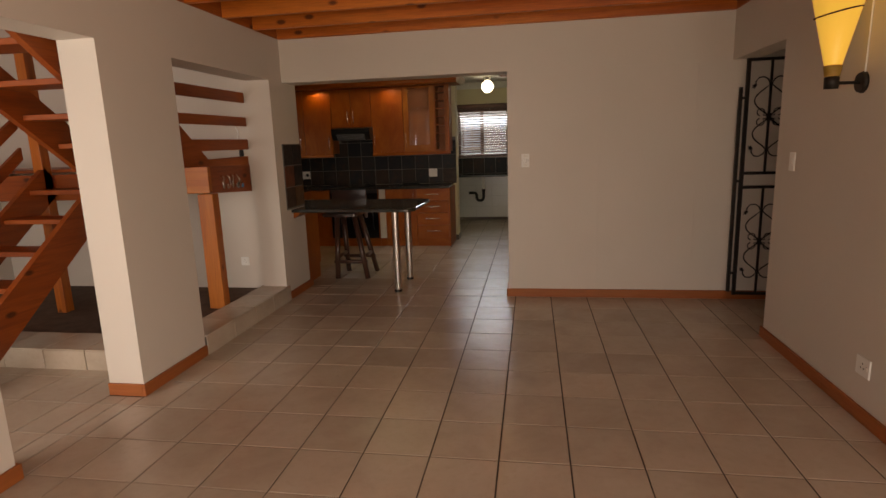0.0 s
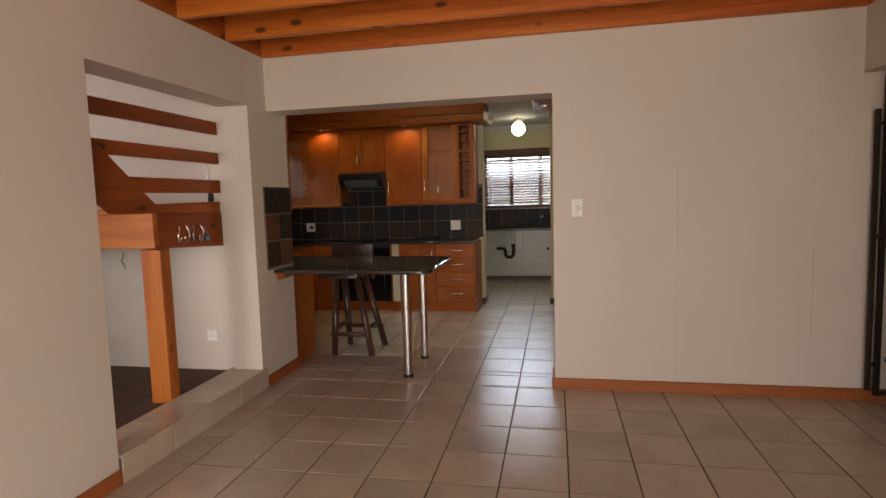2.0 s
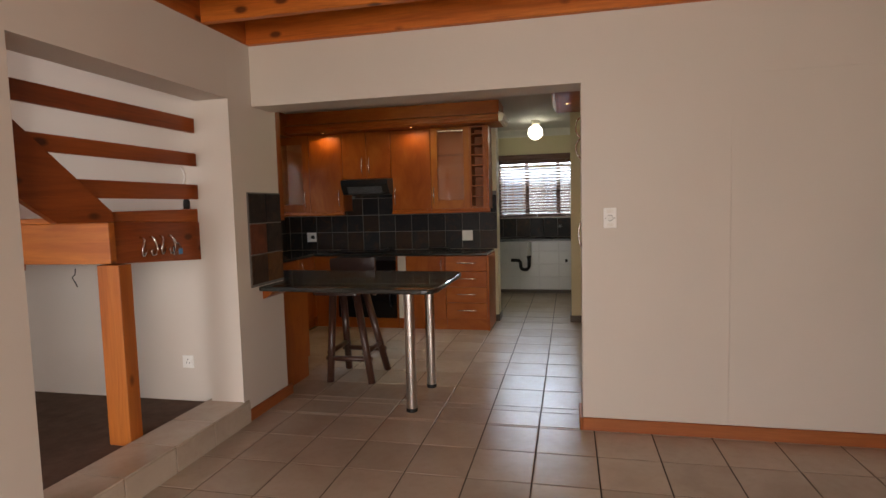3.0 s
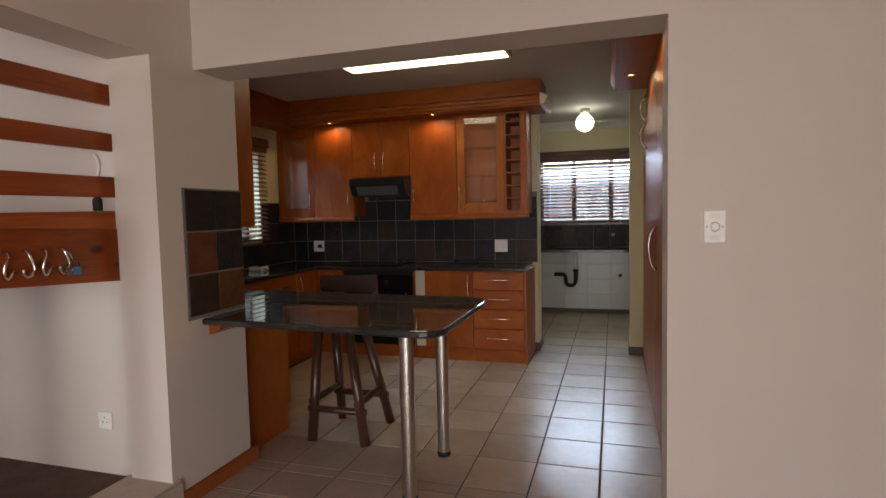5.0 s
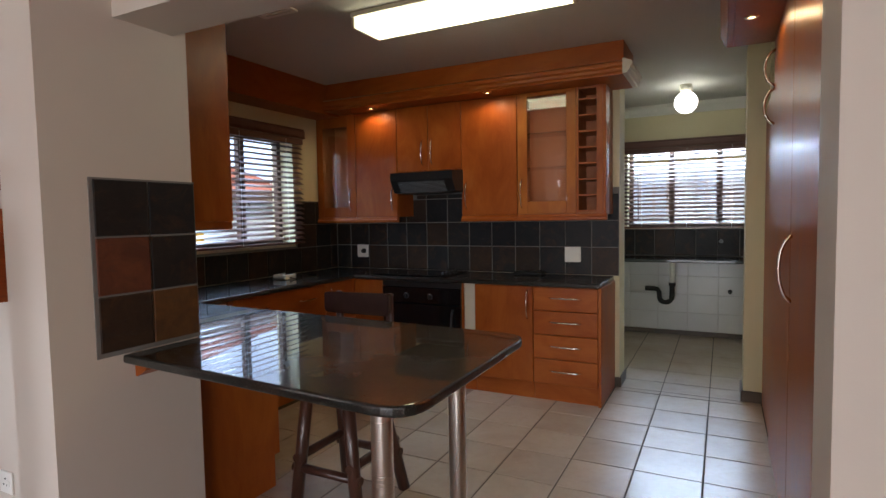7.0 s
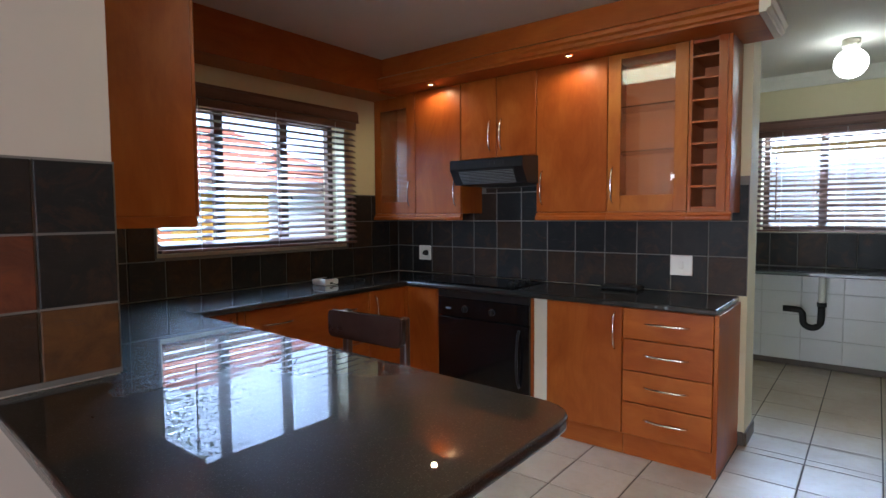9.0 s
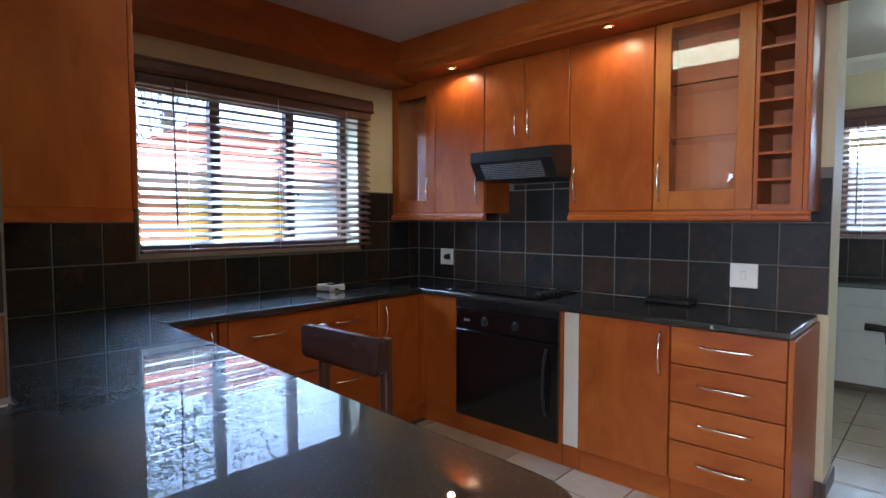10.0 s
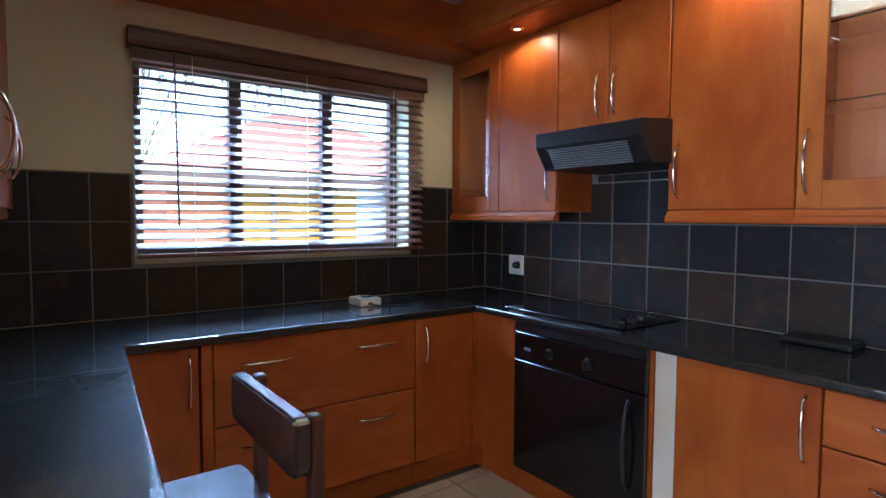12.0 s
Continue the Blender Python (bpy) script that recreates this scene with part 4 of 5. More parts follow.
# white box with its cable
rt = thing("router_box", (-2.77, 8.06, CT), "small white plastic box with a black cable on the worktop", "router")
part("case", one(-2.84, -2.70, 8.0, 8.12, CT + 0.001, CT + 0.042, bev=0.010, seg=2), "white", rt)
part("screen", one(-2.79, -2.72, 8.03, 8.10, CT + 0.042, CT + 0.044), "window_dark", rt)
part("port", one(-2.701, -2.698, 8.04, 8.065, CT + 0.010, CT + 0.022), "rubber", rt)
part("cable", tube(bmesh.new(), [(-2.70, 8.06, CT + 0.012), (-2.66, 8.10, CT + 0.004), (-2.63, 8.2, CT + 0.004), (-2.66, 8.32, CT + 0.004), (-2.74, 8.40, CT + 0.004), (-2.86, 8.43, CT + 0.004)], 0.003, 6), "rubber", rt)

# ---- stool ----
sx, sy = -1.25, 6.83
stool = thing("bar_stool", (sx, sy, 0), "dark wooden bar stool with a low plank backrest", "stool")
seat = bmesh.new()
cx, cy = -1.375, 6.885
prism(seat, rounded([(cx - 0.205, cy - 0.20), (cx + 0.20, cy - 0.20), (cx + 0.205, cy + 0.226), (cx - 0.215, cy + 0.222)], {0: 0.05, 1: 0.05, 2: 0.03, 3: 0.03}), "z", 0.684, 0.722)
bmesh.ops.bevel(seat, geom=[e for e in seat.edges if abs(e.verts[0].co.z - e.verts[1].co.z) < 1e-5], offset=0.008, segments=2, affect="EDGES")
part("seat", seat, "lacquer", stool)
feet = {}
for i, j in ((-1, -1), (1, -1), (1, 1), (-1, 1)):
    foot = Vector((sx + 0.02 + i * 0.175, sy - 0.02 + j * 0.195, 0.0))
    head = Vector((cx + 0.05 + i * 0.10, cy - 0.01 + j * 0.10, 0.69))
    feet[i, j] = (foot, head)
    part("leg", rod(bmesh.new(), foot, head, 0.029, 0.031, 12), "stool", stool)


def on_leg(key, z):
    foot, head = feet[key]
    return foot.lerp(head, z / 0.69)


for a, b, z in (((-1, -1), (1, -1), 0.185), ((-1, 1), (1, 1), 0.185), ((-1, -1), (-1, 1), 0.235), ((1, -1), (1, 1), 0.235)):
    p, q = on_leg(a, z), on_leg(b, z)
    over = (q - p).normalized() * 0.035
    part("stretcher", rod(bmesh.new(), p - over, q + over, 0.021, seg=10), "stool", stool)
for x in (-1.515, -1.195):
    part("back_post", one(x - 0.018, x + 0.018, 7.112, 7.140, 0.62, 0.952, bev=0.007, seg=2), "stool", stool)
bm = bmesh.new()
prism(bm, rounded([(-1.585, 0.838), (-1.175, 0.838), (-1.170, 0.955), (-1.585, 0.948)], {0: 0.03, 1: 0.03, 2: 0.02, 3: 0.02}, 4), "y", 7.079, 7.111)
bmesh.ops.bevel(bm, geom=[e for e in bm.edges if abs(e.verts[0].co.y - e.verts[1].co.y) < 1e-5], offset=0.005, segments=2, affect="EDGES")
part("backrest", bm, "lacquer", stool)

# ---- ceiling lights ----
fl = thing("fluorescent_light", (-0.94, 7.485, 2.42), "lit fluorescent ceiling light with a long diffuser", "ceiling light")
part("tray", one(-1.55, -0.33, 7.34, 7.63, 2.478, 2.504, bev=0.003), "white", fl)
part("diffuser", one(-1.53, -0.35, 7.36, 7.61, 2.420, 2.477, bev=0.008, seg=2), "tube", fl, "glowing white diffuser")
for a, b in ((-1.552, -1.531), (-0.349, -0.328)):
    part("end_cap", one(a, b, 7.35, 7.62, 2.416, 2.477, bev=0.003), "melamine", fl)
gl = thing("globe_light", (0.03, 10.3, 2.22), "lit white globe ceiling light", "ceiling light")
bm = bmesh.new()
bmesh.ops.create_uvsphere(bm, u_segments=28, v_segments=16, radius=0.099)
bmesh.ops.translate(bm, verts=bm.verts, vec=(0.03, 10.3, 2.345))
for f in bm.faces:
    f.smooth = True
part("globe", bm, "globe", gl, "glowing opal glass globe")
part("cap", lathe(bmesh.new(), (0.03, 10.3, 0), [(0.0, 2.504), (0.052, 2.504), (0.056, 2.47), (0.048, 2.442), (0.0, 2.442)], 24), "melamine", gl)

vent = thing("ceiling_vent", (-1.9, 7.05, 2.49), "small white slatted vent in the kitchen ceiling", "ceiling vent")
part("frame", boxes((-2.02, -1.99, 6.93, 7.17, 2.494, 2.504), (-1.81, -1.78, 6.93, 7.17, 2.494, 2.504), (-1.99, -1.81, 6.93, 6.955, 2.494, 2.504), (-1.99, -1.81, 7.145, 7.17, 2.494, 2.504)), "white", vent)
for i in range(6):
    part("slat", one(-1.99, -1.81, 6.965 + i * 0.03, 6.985 + i * 0.03, 2.496, 2.500), "white", vent)
solid("loose_wire", tube(bmesh.new(), [(-2.06, 4.984, 1.10), (-2.055, 4.975, 1.07), (-2.07, 4.97, 1.055), (-2.05, 4.968, 1.03), (-2.04, 4.97, 1.005)], 0.0025, 5), "rubber", "thin dark wire hanging from a pine beam", "wire")

# ---- sockets and switches ----


def plate(place, facing, w, h, label, kind="socket", style="socket"):
    """A wall plate, built facing -y and turned to its wall."""
    t = thing("wall_" + kind, (0, 0, 0), label, kind)
    face = part("plate", one(-w / 2, w / 2, -0.009, 0.0, -h / 2, h / 2, bev=0.003), "white", t)
    if style == "socket":
        for x, z in ((0.0, 0.015), (-0.012, -0.008), (0.012, -0.008)):
            part("hole", rod(bmesh.new(), (x, -0.0102, z), (x, -0.0088, z), 0.0038, seg=10), "rubber", face)
        part("rocker", one(w / 2 - 0.026, w / 2 - 0.012, -0.013, -0.008, -0.012, 0.012, bev=0.002), "white", face)
    elif style == "dimmer":
        part("dial", rod(bmesh.new(), (0, -0.009, 0), (0, -0.022, 0), 0.014, 0.012, 18), "white", face)
        part("dial_ring", tube(bmesh.new(), [(0.017 * math.cos(a), -0.0095, 0.017 * math.sin(a)) for a in (math.pi * (-0.75 + 0.125 * i) for i in range(13))], 0.0012, 5), "slate_grout", face)
        for z in (0.034, 0.040, 0.046, -0.034, -0.040, -0.046):
            part("rib", one(-0.018, 0.018, -0.0105, -0.0085, z - 0.0012, z + 0.0012), "melamine", face)
        for x in (-0.026, 0.026):
            part("screw", rod(bmesh.new(), (x, -0.0105, 0), (x, -0.0085, 0), 0.003, seg=8), "slate_grout", face)
    else:
        part("rocker", one(-0.012, 0.012, -0.014, -0.008, -0.022, 0.022, bev=0.002), "white", face)
    t.matrix_basis = Matrix.Translation(place) @ pose(0, 0, 0, 0, 0, facing)
    return t


plate((0.695, YB, 1.282), 0, 0.074, 0.120, "white dimmer switch plate on the living room wall", "switch", "dimmer")
plate((XR, 4.735, 1.275), -90, 0.074, 0.118, "white light switch by the alcove", "switch", "switch")
plate((XR, 3.755, 0.285), -90, 0.118, 0.10, "white wall socket above the skirting", "socket")
plate((-2.03, 5.77, 0.385), 0, 0.085, 0.085, "white wall socket under the landing", "socket")
p = plate((-2.72, YS - 0.013, 1.030), 0, 0.125, 0.118, "white socket with a black plug on slate tiles", "socket")
plug = bmesh.new()
rod(plug, (0.02, -0.009, 0.0), (0.02, -0.045, 0.0), 0.024, 0.016, 14)
tube(plug, [(0.02, -0.04, 0.0), (0.045, -0.05, -0.004), (0.06, -0.04, -0.012)], 0.006, 6)
me = bpy.data.meshes.new("plug")
plug.to_mesh(me)
plug.free()
me.materials.append(M["rubber"])
plug_ob = new("plug", me)
plug_ob.parent = p
plate((-0.714, YS - 0.013, 1.026), 0, 0.128, 0.122, "white square switch plate on slate tiles", "switch", "switch")

# ---- stairs ----
st = thing("landing", (-3.1, 5.4, 1.06), "red-stained pine stair landing on a post", "stair landing", kind="structure")
part("edge_beam", prism(bmesh.new(), [(5.032, 1.118), (5.764, 1.072), (5.764, 1.316), (5.032, 1.340)], "x", -1.935, -1.885), "stair_y", st)
part("front_cap", one(-2.42, -1.985, 4.975, 5.03, 1.337, 1.366, bev=0.003), "post_x", st)
part("front_beam", one(-2.42, -1.84, 4.985, 5.03, 1.122, 1.336, bev=0.004), "post_x", st, "pale honey pine beam")
part("front_beam", one(-4.69, -2.43, 4.985, 5.03, 1.085, 1.305, bev=0.004), "stair_x", st)
for i in range(9):
    part("board", one(-4.69 + i * 0.305, -4.69 + i * 0.305 + 0.302, 5.035, 5.765, 1.32, 1.348, bev=0.003), "stair_y", st)
part("post", one(-2.010, -1.8715, 5.066, 5.160, 0.116, 1.108, bev=0.004), "post", st, "honey-coloured pine post")
part("ledge", prism(bmesh.new(), [(5.06, 1.341), (5.764, 1.3165), (5.764, 1.40), (5.06, 1.392)], "x", -1.96, -1.892), "deck", st, "weathered brown ledge board")
for z0, z1 in ((1.885, 1.978), (1.674, 1.756), (1.462, 1.556)):
    part("rail_board", one(-1.905, -1.878, 4.20, 5.764, z0, z1, bev=0.003), "stair_y", st)


def flight(name, x0, x1, y0, z0, y1, z1, n, label):
    t = thing(name, ((x0 + x1) / 2, (y0 + y1) / 2, z0), label, "stairs", kind="structure")
    dy, dz = y1 - y0, z1 - z0
    ln = math.hypot(dy, dz)
    ny, nz = -dz / ln * 0.12, abs(dy) / ln * 0.12
    if dy < 0:
        ny = -ny
    for x in (x0, x1 - 0.045):
        poly = [(y0 + ny, z0 + nz), (y1 + ny, z1 + nz), (y1 - ny, z1 - nz), (y0 - ny, z0 - nz)]
        part("stringer", prism(bmesh.new(), poly, "x", x, x + 0.045), "stair_y", t)
    for i in range(n):
        s = (i + 0.5) / n
        y, z = y0 + dy * s, z0 + dz * s
        part("tread", one(x0 + 0.046, x1 - 0.046, y - 0.125, y + 0.125, z - 0.018, z + 0.018, bev=0.004), "stair_x", t)
    return t


flight("stair_lower", -3.30, -2.66, 3.40, 0.075, 4.97, 1.275, 6, "open red-stained pine stair flight from the floor")
flight("stair_upper", -2.60, -1.912, 4.574, 1.436, 3.10, 2.556, 6, "open red-stained pine flight up from the landing")
solid("stair_brace", prism(bmesh.new(), [(5.03, 1.342), (5.03, 1.384), (4.28, 1.992), (4.28, 1.615), (4.70, 1.342)], "x", -1.875, -1.84), "stair_y", "sloping red pine board above the landing", "stair board")
for dz in (0.30, 0.55, 0.80):
    solid("stair_rail", prism(bmesh.new(), [(3.45, 0.06 + dz), (4.86, 1.14 + dz), (4.86, 1.24 + dz), (3.45, 0.16 + dz)], "x", -3.435, -3.405), "stair_y", "sloping red pine rail board of the stairs", "rail", "stair rails")
solid("newel_post", one(-3.345, -3.255, 4.875, 4.965, 0.116, 2.44, bev=0.004), "post", "honey-coloured pine newel post by the landing", "post")

# faint plaster joints on the back wall
for r in ((1.343, 1.347, 0.085, 1.83), (2.150, 2.154, 1.38, 2.06), (1.45, 2.15, 2.06, 2.064), (2.165, 2.168, 0.35, 1.0)):
    structure("plaster_joint", one(r[0], r[1], YB - 0.005, YB, r[2], r[3], bev=0.001), "wall", "faint raised plaster joint")

# small glass things on the landing beam, hanging from hooks
for i, y in enumerate((5.25, 5.325, 5.40, 5.475)):
    t = thing("hook", (-1.885, y, 1.20), "small metal hook on the landing beam", "hook", "hooks on the beam")
    k = 1 if i % 2 else -1
    part("hook", tube(bmesh.new(), [(-1.886, y, 1.245), (-1.870, y, 1.243), (-1.858, y + 0.004 * k, 1.228), (-1.856, y + 0.012 * k, 1.20), (-1.858, y + 0.020 * k, 1.17), (-1.864, y + 0.014 * k, 1.145), (-1.872, y - 0.004 * k, 1.138), (-1.868, y - 0.016 * k, 1.155), (-1.862, y - 0.018 * k, 1.175)], 0.0062, 7), "chrome", t)
t = thing("hanging_jar", (-1.86, 5.51, 1.11), "little glass jar with a blue label hung on a hook", "jar")
part("jar", lathe(bmesh.new(), (-1.858, 5.510, 1.125), [(0.0, 0.0), (0.022, 0.0), (0.024, 0.01), (0.024, 0.05), (0.013, 0.062), (0.013, 0.072), (0.0, 0.072)], 16), "bead", t)
part("label", one(-1.836, -1.8325, 5.494, 5.526, 1.13, 1.162), "blue", t, "blue paper label")
part("cord", tube(bmesh.new(), [(-1.858, 5.510, 1.195), (-1.864, 5.503, 1.22), (-1.885, 5.50, 1.235)], 0.002, 5), "white", t)
solid("dark_bottle", lathe(bmesh.new(), (-1.92, 5.70, 1.401), [(0.0, 0.0), (0.020, 0.0), (0.021, 0.05), (0.010, 0.065), (0.010, 0.08), (0.0, 0.08)], 14), "rubber", "small dark bottle on the landing ledge", "bottle")
solid("wall_cable", tube(bmesh.new(), [(-1.995, 5.764, 1.67), (-1.975, 5.760, 1.645), (-1.965, 5.760, 1.61), (-1.978, 5.762, 1.575), (-1.985, 5.764, 1.56)], 0.006, 8), "white", "short curved white cable on the stair wall", "cable")

# ---- security gate ----
gate = thing("security_gate", (2.85, 5.93, 0.05), "black wrought iron security gate folded against the wall", "gate")
gx0, gx1, gz0, gz1, gy = 2.525, 3.20, 0.065, 2.055, 5.93


def bar(name, p, q, r=0.011, owner=gate):
    lo, hi = [min(a, b) - r for a, b in zip(p, q)], [max(a, b) + r for a, b in zip(p, q)]
    return part(name, one(lo[0], hi[0], lo[1], hi[1], lo[2], hi[2], bev=0.002), "iron", owner)


for x in (gx0, gx1):
    bar("stile", (x, gy, gz0), (x, gy, gz1), 0.014)
for z in (gz0, 1.005, 1.125, gz1):
    bar("cross_bar", (gx0, gy, z), (gx1, gy, z), 0.012)
bar("hinge_pole", (2.475, gy, 0.095), (2.475, gy, 1.825), 0.013)
for z in (0.25, 1.06, 1.75):
    bar("hinge", (2.485, gy, z), (gx0, gy, z), 0.010)


def scroll(cx, cz, s, side):
    """One half of the scroll work beside an upright: two S curves, small curls and leaves."""
    bm = bmesh.new()
    def pt(u, v):
        return (cx + side * u * s, gy - 0.004, cz + v * s)
    tube(bm, [pt(0.0, 0.02)] + [pt(0.30 * math.sin(math.pi * k / 10), 0.03 + 0.62 * k / 10) for k in range(1, 10)] + [pt(0.02, 0.66), pt(0.06, 0.76), pt(0.14, 0.81), pt(0.24, 0.80), pt(0.30, 0.72), pt(0.29, 0.64)], 0.0055, 6)
    tube(bm, [pt(0.0, -0.02)] + [pt(0.30 * math.sin(math.pi * k / 10), -0.03 - 0.62 * k / 10) for k in range(1, 10)] + [pt(0.02, -0.66), pt(0.06, -0.76), pt(0.14, -0.81), pt(0.24, -0.80), pt(0.30, -0.72), pt(0.29, -0.64)], 0.0055, 6)
    for sg in (1, -1):
        tube(bm, [pt(0.03, 0.03 * sg)] + [pt(0.16 + 0.075 * math.cos(a), sg * (0.10 + 0.075 * math.sin(a))) for a in (math.pi * (1.3 - 0.19 * k) for k in range(10))], 0.0045, 6)
        for a in (-0.6, 0.1, 0.8):
            p = Vector(pt(0.29, sg * 0.66))
            q = p + Vector((side * 0.032 * math.cos(a + 0.3), -0.004, -sg * 0.032 * math.sin(a + 0.9)))
            rod(bm, p, q, 0.010, 0.003, 7)
    part("scroll", bm, "iron", gate)


for cx in (2.705, 2.985):
    for z0, z1 in ((1.137, gz1 - 0.012), (gz0 + 0.012, 0.993)):
        bar("upright", (cx, gy, z0), (cx, gy, z1), 0.009)
        mid = (z0 + z1) / 2
        part("collar", rod(bmesh.new(), (cx, gy, mid - 0.03), (cx, gy, mid + 0.03), 0.018, seg=10), "iron", gate)
        for side in (1, -1):
            scroll(cx, mid, 0.40, side)

# ---- wall lamp ----
sc = thing("wall_lamp", (XR, 4.035, 1.66), "wall lamp with a glowing cone shade on a black iron arm", "wall lamp")
part("wall_plate", rod(bmesh.new(), (XR - 0.001, 4.035, 1.70), (XR - 0.02, 4.035, 1.70), 0.055, 0.048, 22), "iron", sc)
part("arm", tube(bmesh.new(), [(XR - 0.018, 4.035, 1.70), (2.32, 4.02, 1.70), (2.25, 4.0, 1.70)], 0.008, 8), "iron", sc)
part("cup", lathe(bmesh.new(), (2.25, 4.0, 1.672), [(0.0, 0.0), (0.032, 0.0), (0.034, 0.055), (0.028, 0.06), (0.0, 0.06)], 20), "iron", sc)
part("collar", lathe(bmesh.new(), (2.25, 4.0, 1.733), [(0.034, 0.0), (0.042, 0.05), (0.040, 0.052), (0.032, 0.0)], 24), "eave", sc, "rattan-coloured collar")
shade = part("shade", lathe(bmesh.new(), (2.25, 4.0, 1.785), [(0.038, 0.0), (0.130, 0.40), (0.127, 0.40), (0.036, 0.003)], 32), "shade", sc, "glowing yellow paper cone")
for r, z in ((0.131, 2.185), (0.099, 2.035)):
    part("ring", tube(bmesh.new(), [(2.25 + r * math.cos(a), 4.0 + r * math.sin(a), z + (0.02 * math.cos(a) if z < 2.1 else 0)) for a in (2 * math.pi * i / 32 for i in range(33))], 0.004, 6), "iron", sc)
part("wire", tube(bmesh.new(), [(XR - 0.004, 4.02, 1.75), (XR - 0.004, 4.015, 2.1), (XR - 0.004, 4.01, 2.4)], 0.004, 6), "white", sc)

# ---- scullery ----
solid("scullery_counter", one(-1.79, 1.19, 10.74, YL - 0.014, 0.835, 0.868, bev=0.006), "granite", "dark granite counter with no cupboards under it", "worktop")
pipe = thing("drain_pipe", (-0.13, 11.0, 0.37), "white and black plastic waste pipe under the counter", "pipe")
part("tailpiece", rod(bmesh.new(), (-0.13, 11.02, 0.834), (-0.13, 11.02, 0.60), 0.026, seg=16), "white", pipe)
part("nut", rod(bmesh.new(), (-0.13, 11.02, 0.60), (-0.13, 11.02, 0.565), 0.034, seg=12), "rubber", pipe)
arc = [(-0.13, 11.02, 0.57), (-0.13, 11.02, 0.47)] + [(-0.195 + 0.065 * math.cos(a), 11.02, 0.45 - 0.065 * math.sin(a)) for a in (math.pi * k / 8 for k in range(1, 8))] + [(-0.26, 11.02, 0.50), (-0.28, 11.02, 0.525), (-0.33, 11.02, 0.53), (-0.40, 11.02, 0.53)]
part("trap", tube(bmesh.new(), arc, 0.026, 12), "rubber", pipe, "black plastic trap")
solid("tap_stub", rod(bmesh.new(), (0.42, YL - 0.014, 0.50), (0.42, YL - 0.10, 0.50), 0.022, 0.018, 12), "rubber", "dark capped pipe stub on the tiled wall", "pipe")
solid("wall_cover", rod(bmesh.new(), (0.33, YL - 0.013, 1.03), (0.33, YL - 0.03, 1.03), 0.022, 0.02, 12), "filter", "round grey cover on slate tiles", "cover")

# ---- outside ----
structure("ground", boxes((-3000, 3000, -3000, 3000, -0.5, -0.16)), "ground", "dry paved ground")


def house(name, label, x0, x1, y0, y1, h, mat, panes):
    t = thing(name, ((x0 + x1) / 2, (y0 + y1) / 2, -0.16), label, "house")
    part("wall", boxes((x0, x1, y0, y1, -0.16, h)), mat, t)
    xm = (x0 + x1) / 2
    bm = prism(bmesh.new(), [(x0 - 0.4, h - 0.02), (xm, h + 1.3), (x1 + 0.4, h - 0.02), (x1 + 0.4, h - 0.10), (xm, h + 1.2), (x0 - 0.4, h - 0.10)], "y", y0 - 0.4, y1 + 0.4)
    part("roof", bm, "rooftile", t)
    for a, b, z0, z1 in panes:
        w = part("window", one(x1 - 0.02, x1 + 0.02, a, b, z0, z1), "frame", t)
        part("pane", one(x1 + 0.02, x1 + 0.026, a + 0.05, b - 0.05, z0 + 0.05, z1 - 0.05), "window_dark", w)
    return t


def hipped_house(name, label, x0, x1, y0, y1, h, ridge, yr0, yr1, mat):
    """A low house with a hipped roof whose near slope is laid in courses."""
    t = thing(name, ((x0 + x1) / 2, (y0 + y1) / 2, -0.16), label, "house")
    # wall in three colours along its length: terracotta, ochre, white
    part("wall", boxes((x0, x1, y0 + 0.57, y0 + 1.62, -0.16, h)), mat, t)
    part("wall", boxes((x0, x1, y0 + 1.622, y1, -0.16, h)), "whitewash", t, "white end of the wall")
    part("wall", boxes((x0, x1, y0, y0 + 0.568, -0.16, h)), "brickpink", t, "terracotta-coloured end of the wall")
    part("downpipe", rod(bmesh.new(), (x1 + 0.03, y0 + 0.82, -0.16), (x1 + 0.03, y0 + 0.82, h - 0.1), 0.022, seg=10), "bark", t)
    xm, o = (x0 + x1) / 2, 0.18
    n = 6
    bm = bmesh.new()
    for i in range(n):
        f0, f1 = i / n, (i + 1) / n
        ring = []
        for f, dz in ((f0, 0.014), (f1, 0.0)):
            g = [(x1 + o + (xm - x1 - o) * f, y0 - o + (yr0 - y0 + o) * f), (x1 + o + (xm - x1 - o) * f, y1 + o + (yr1 - y1 - o) * f),
                 (x0 - o + (xm - x0 + o) * f, y1 + o + (yr1 - y1 - o) * f), (x0 - o + (xm - x0 + o) * f, y0 - o + (yr0 - y0 + o) * f)]
            ring.append([bm.verts.new((px, py, h - 0.03 + (ridge - h) * f + dz)) for px, py in g])
        for q in range(4):
            bm.faces.new((ring[0][q], ring[0][(q + 1) % 4], ring[1][(q + 1) % 4], ring[1][q]))
    part("roof", bm, "rooftile", t)
    part("fascia", boxes((x1 + o - 0.04, x1 + o - 0.015, y0 - o, y1 + o, h - 0.16, h - 0.02)), "frame", t)
    return t


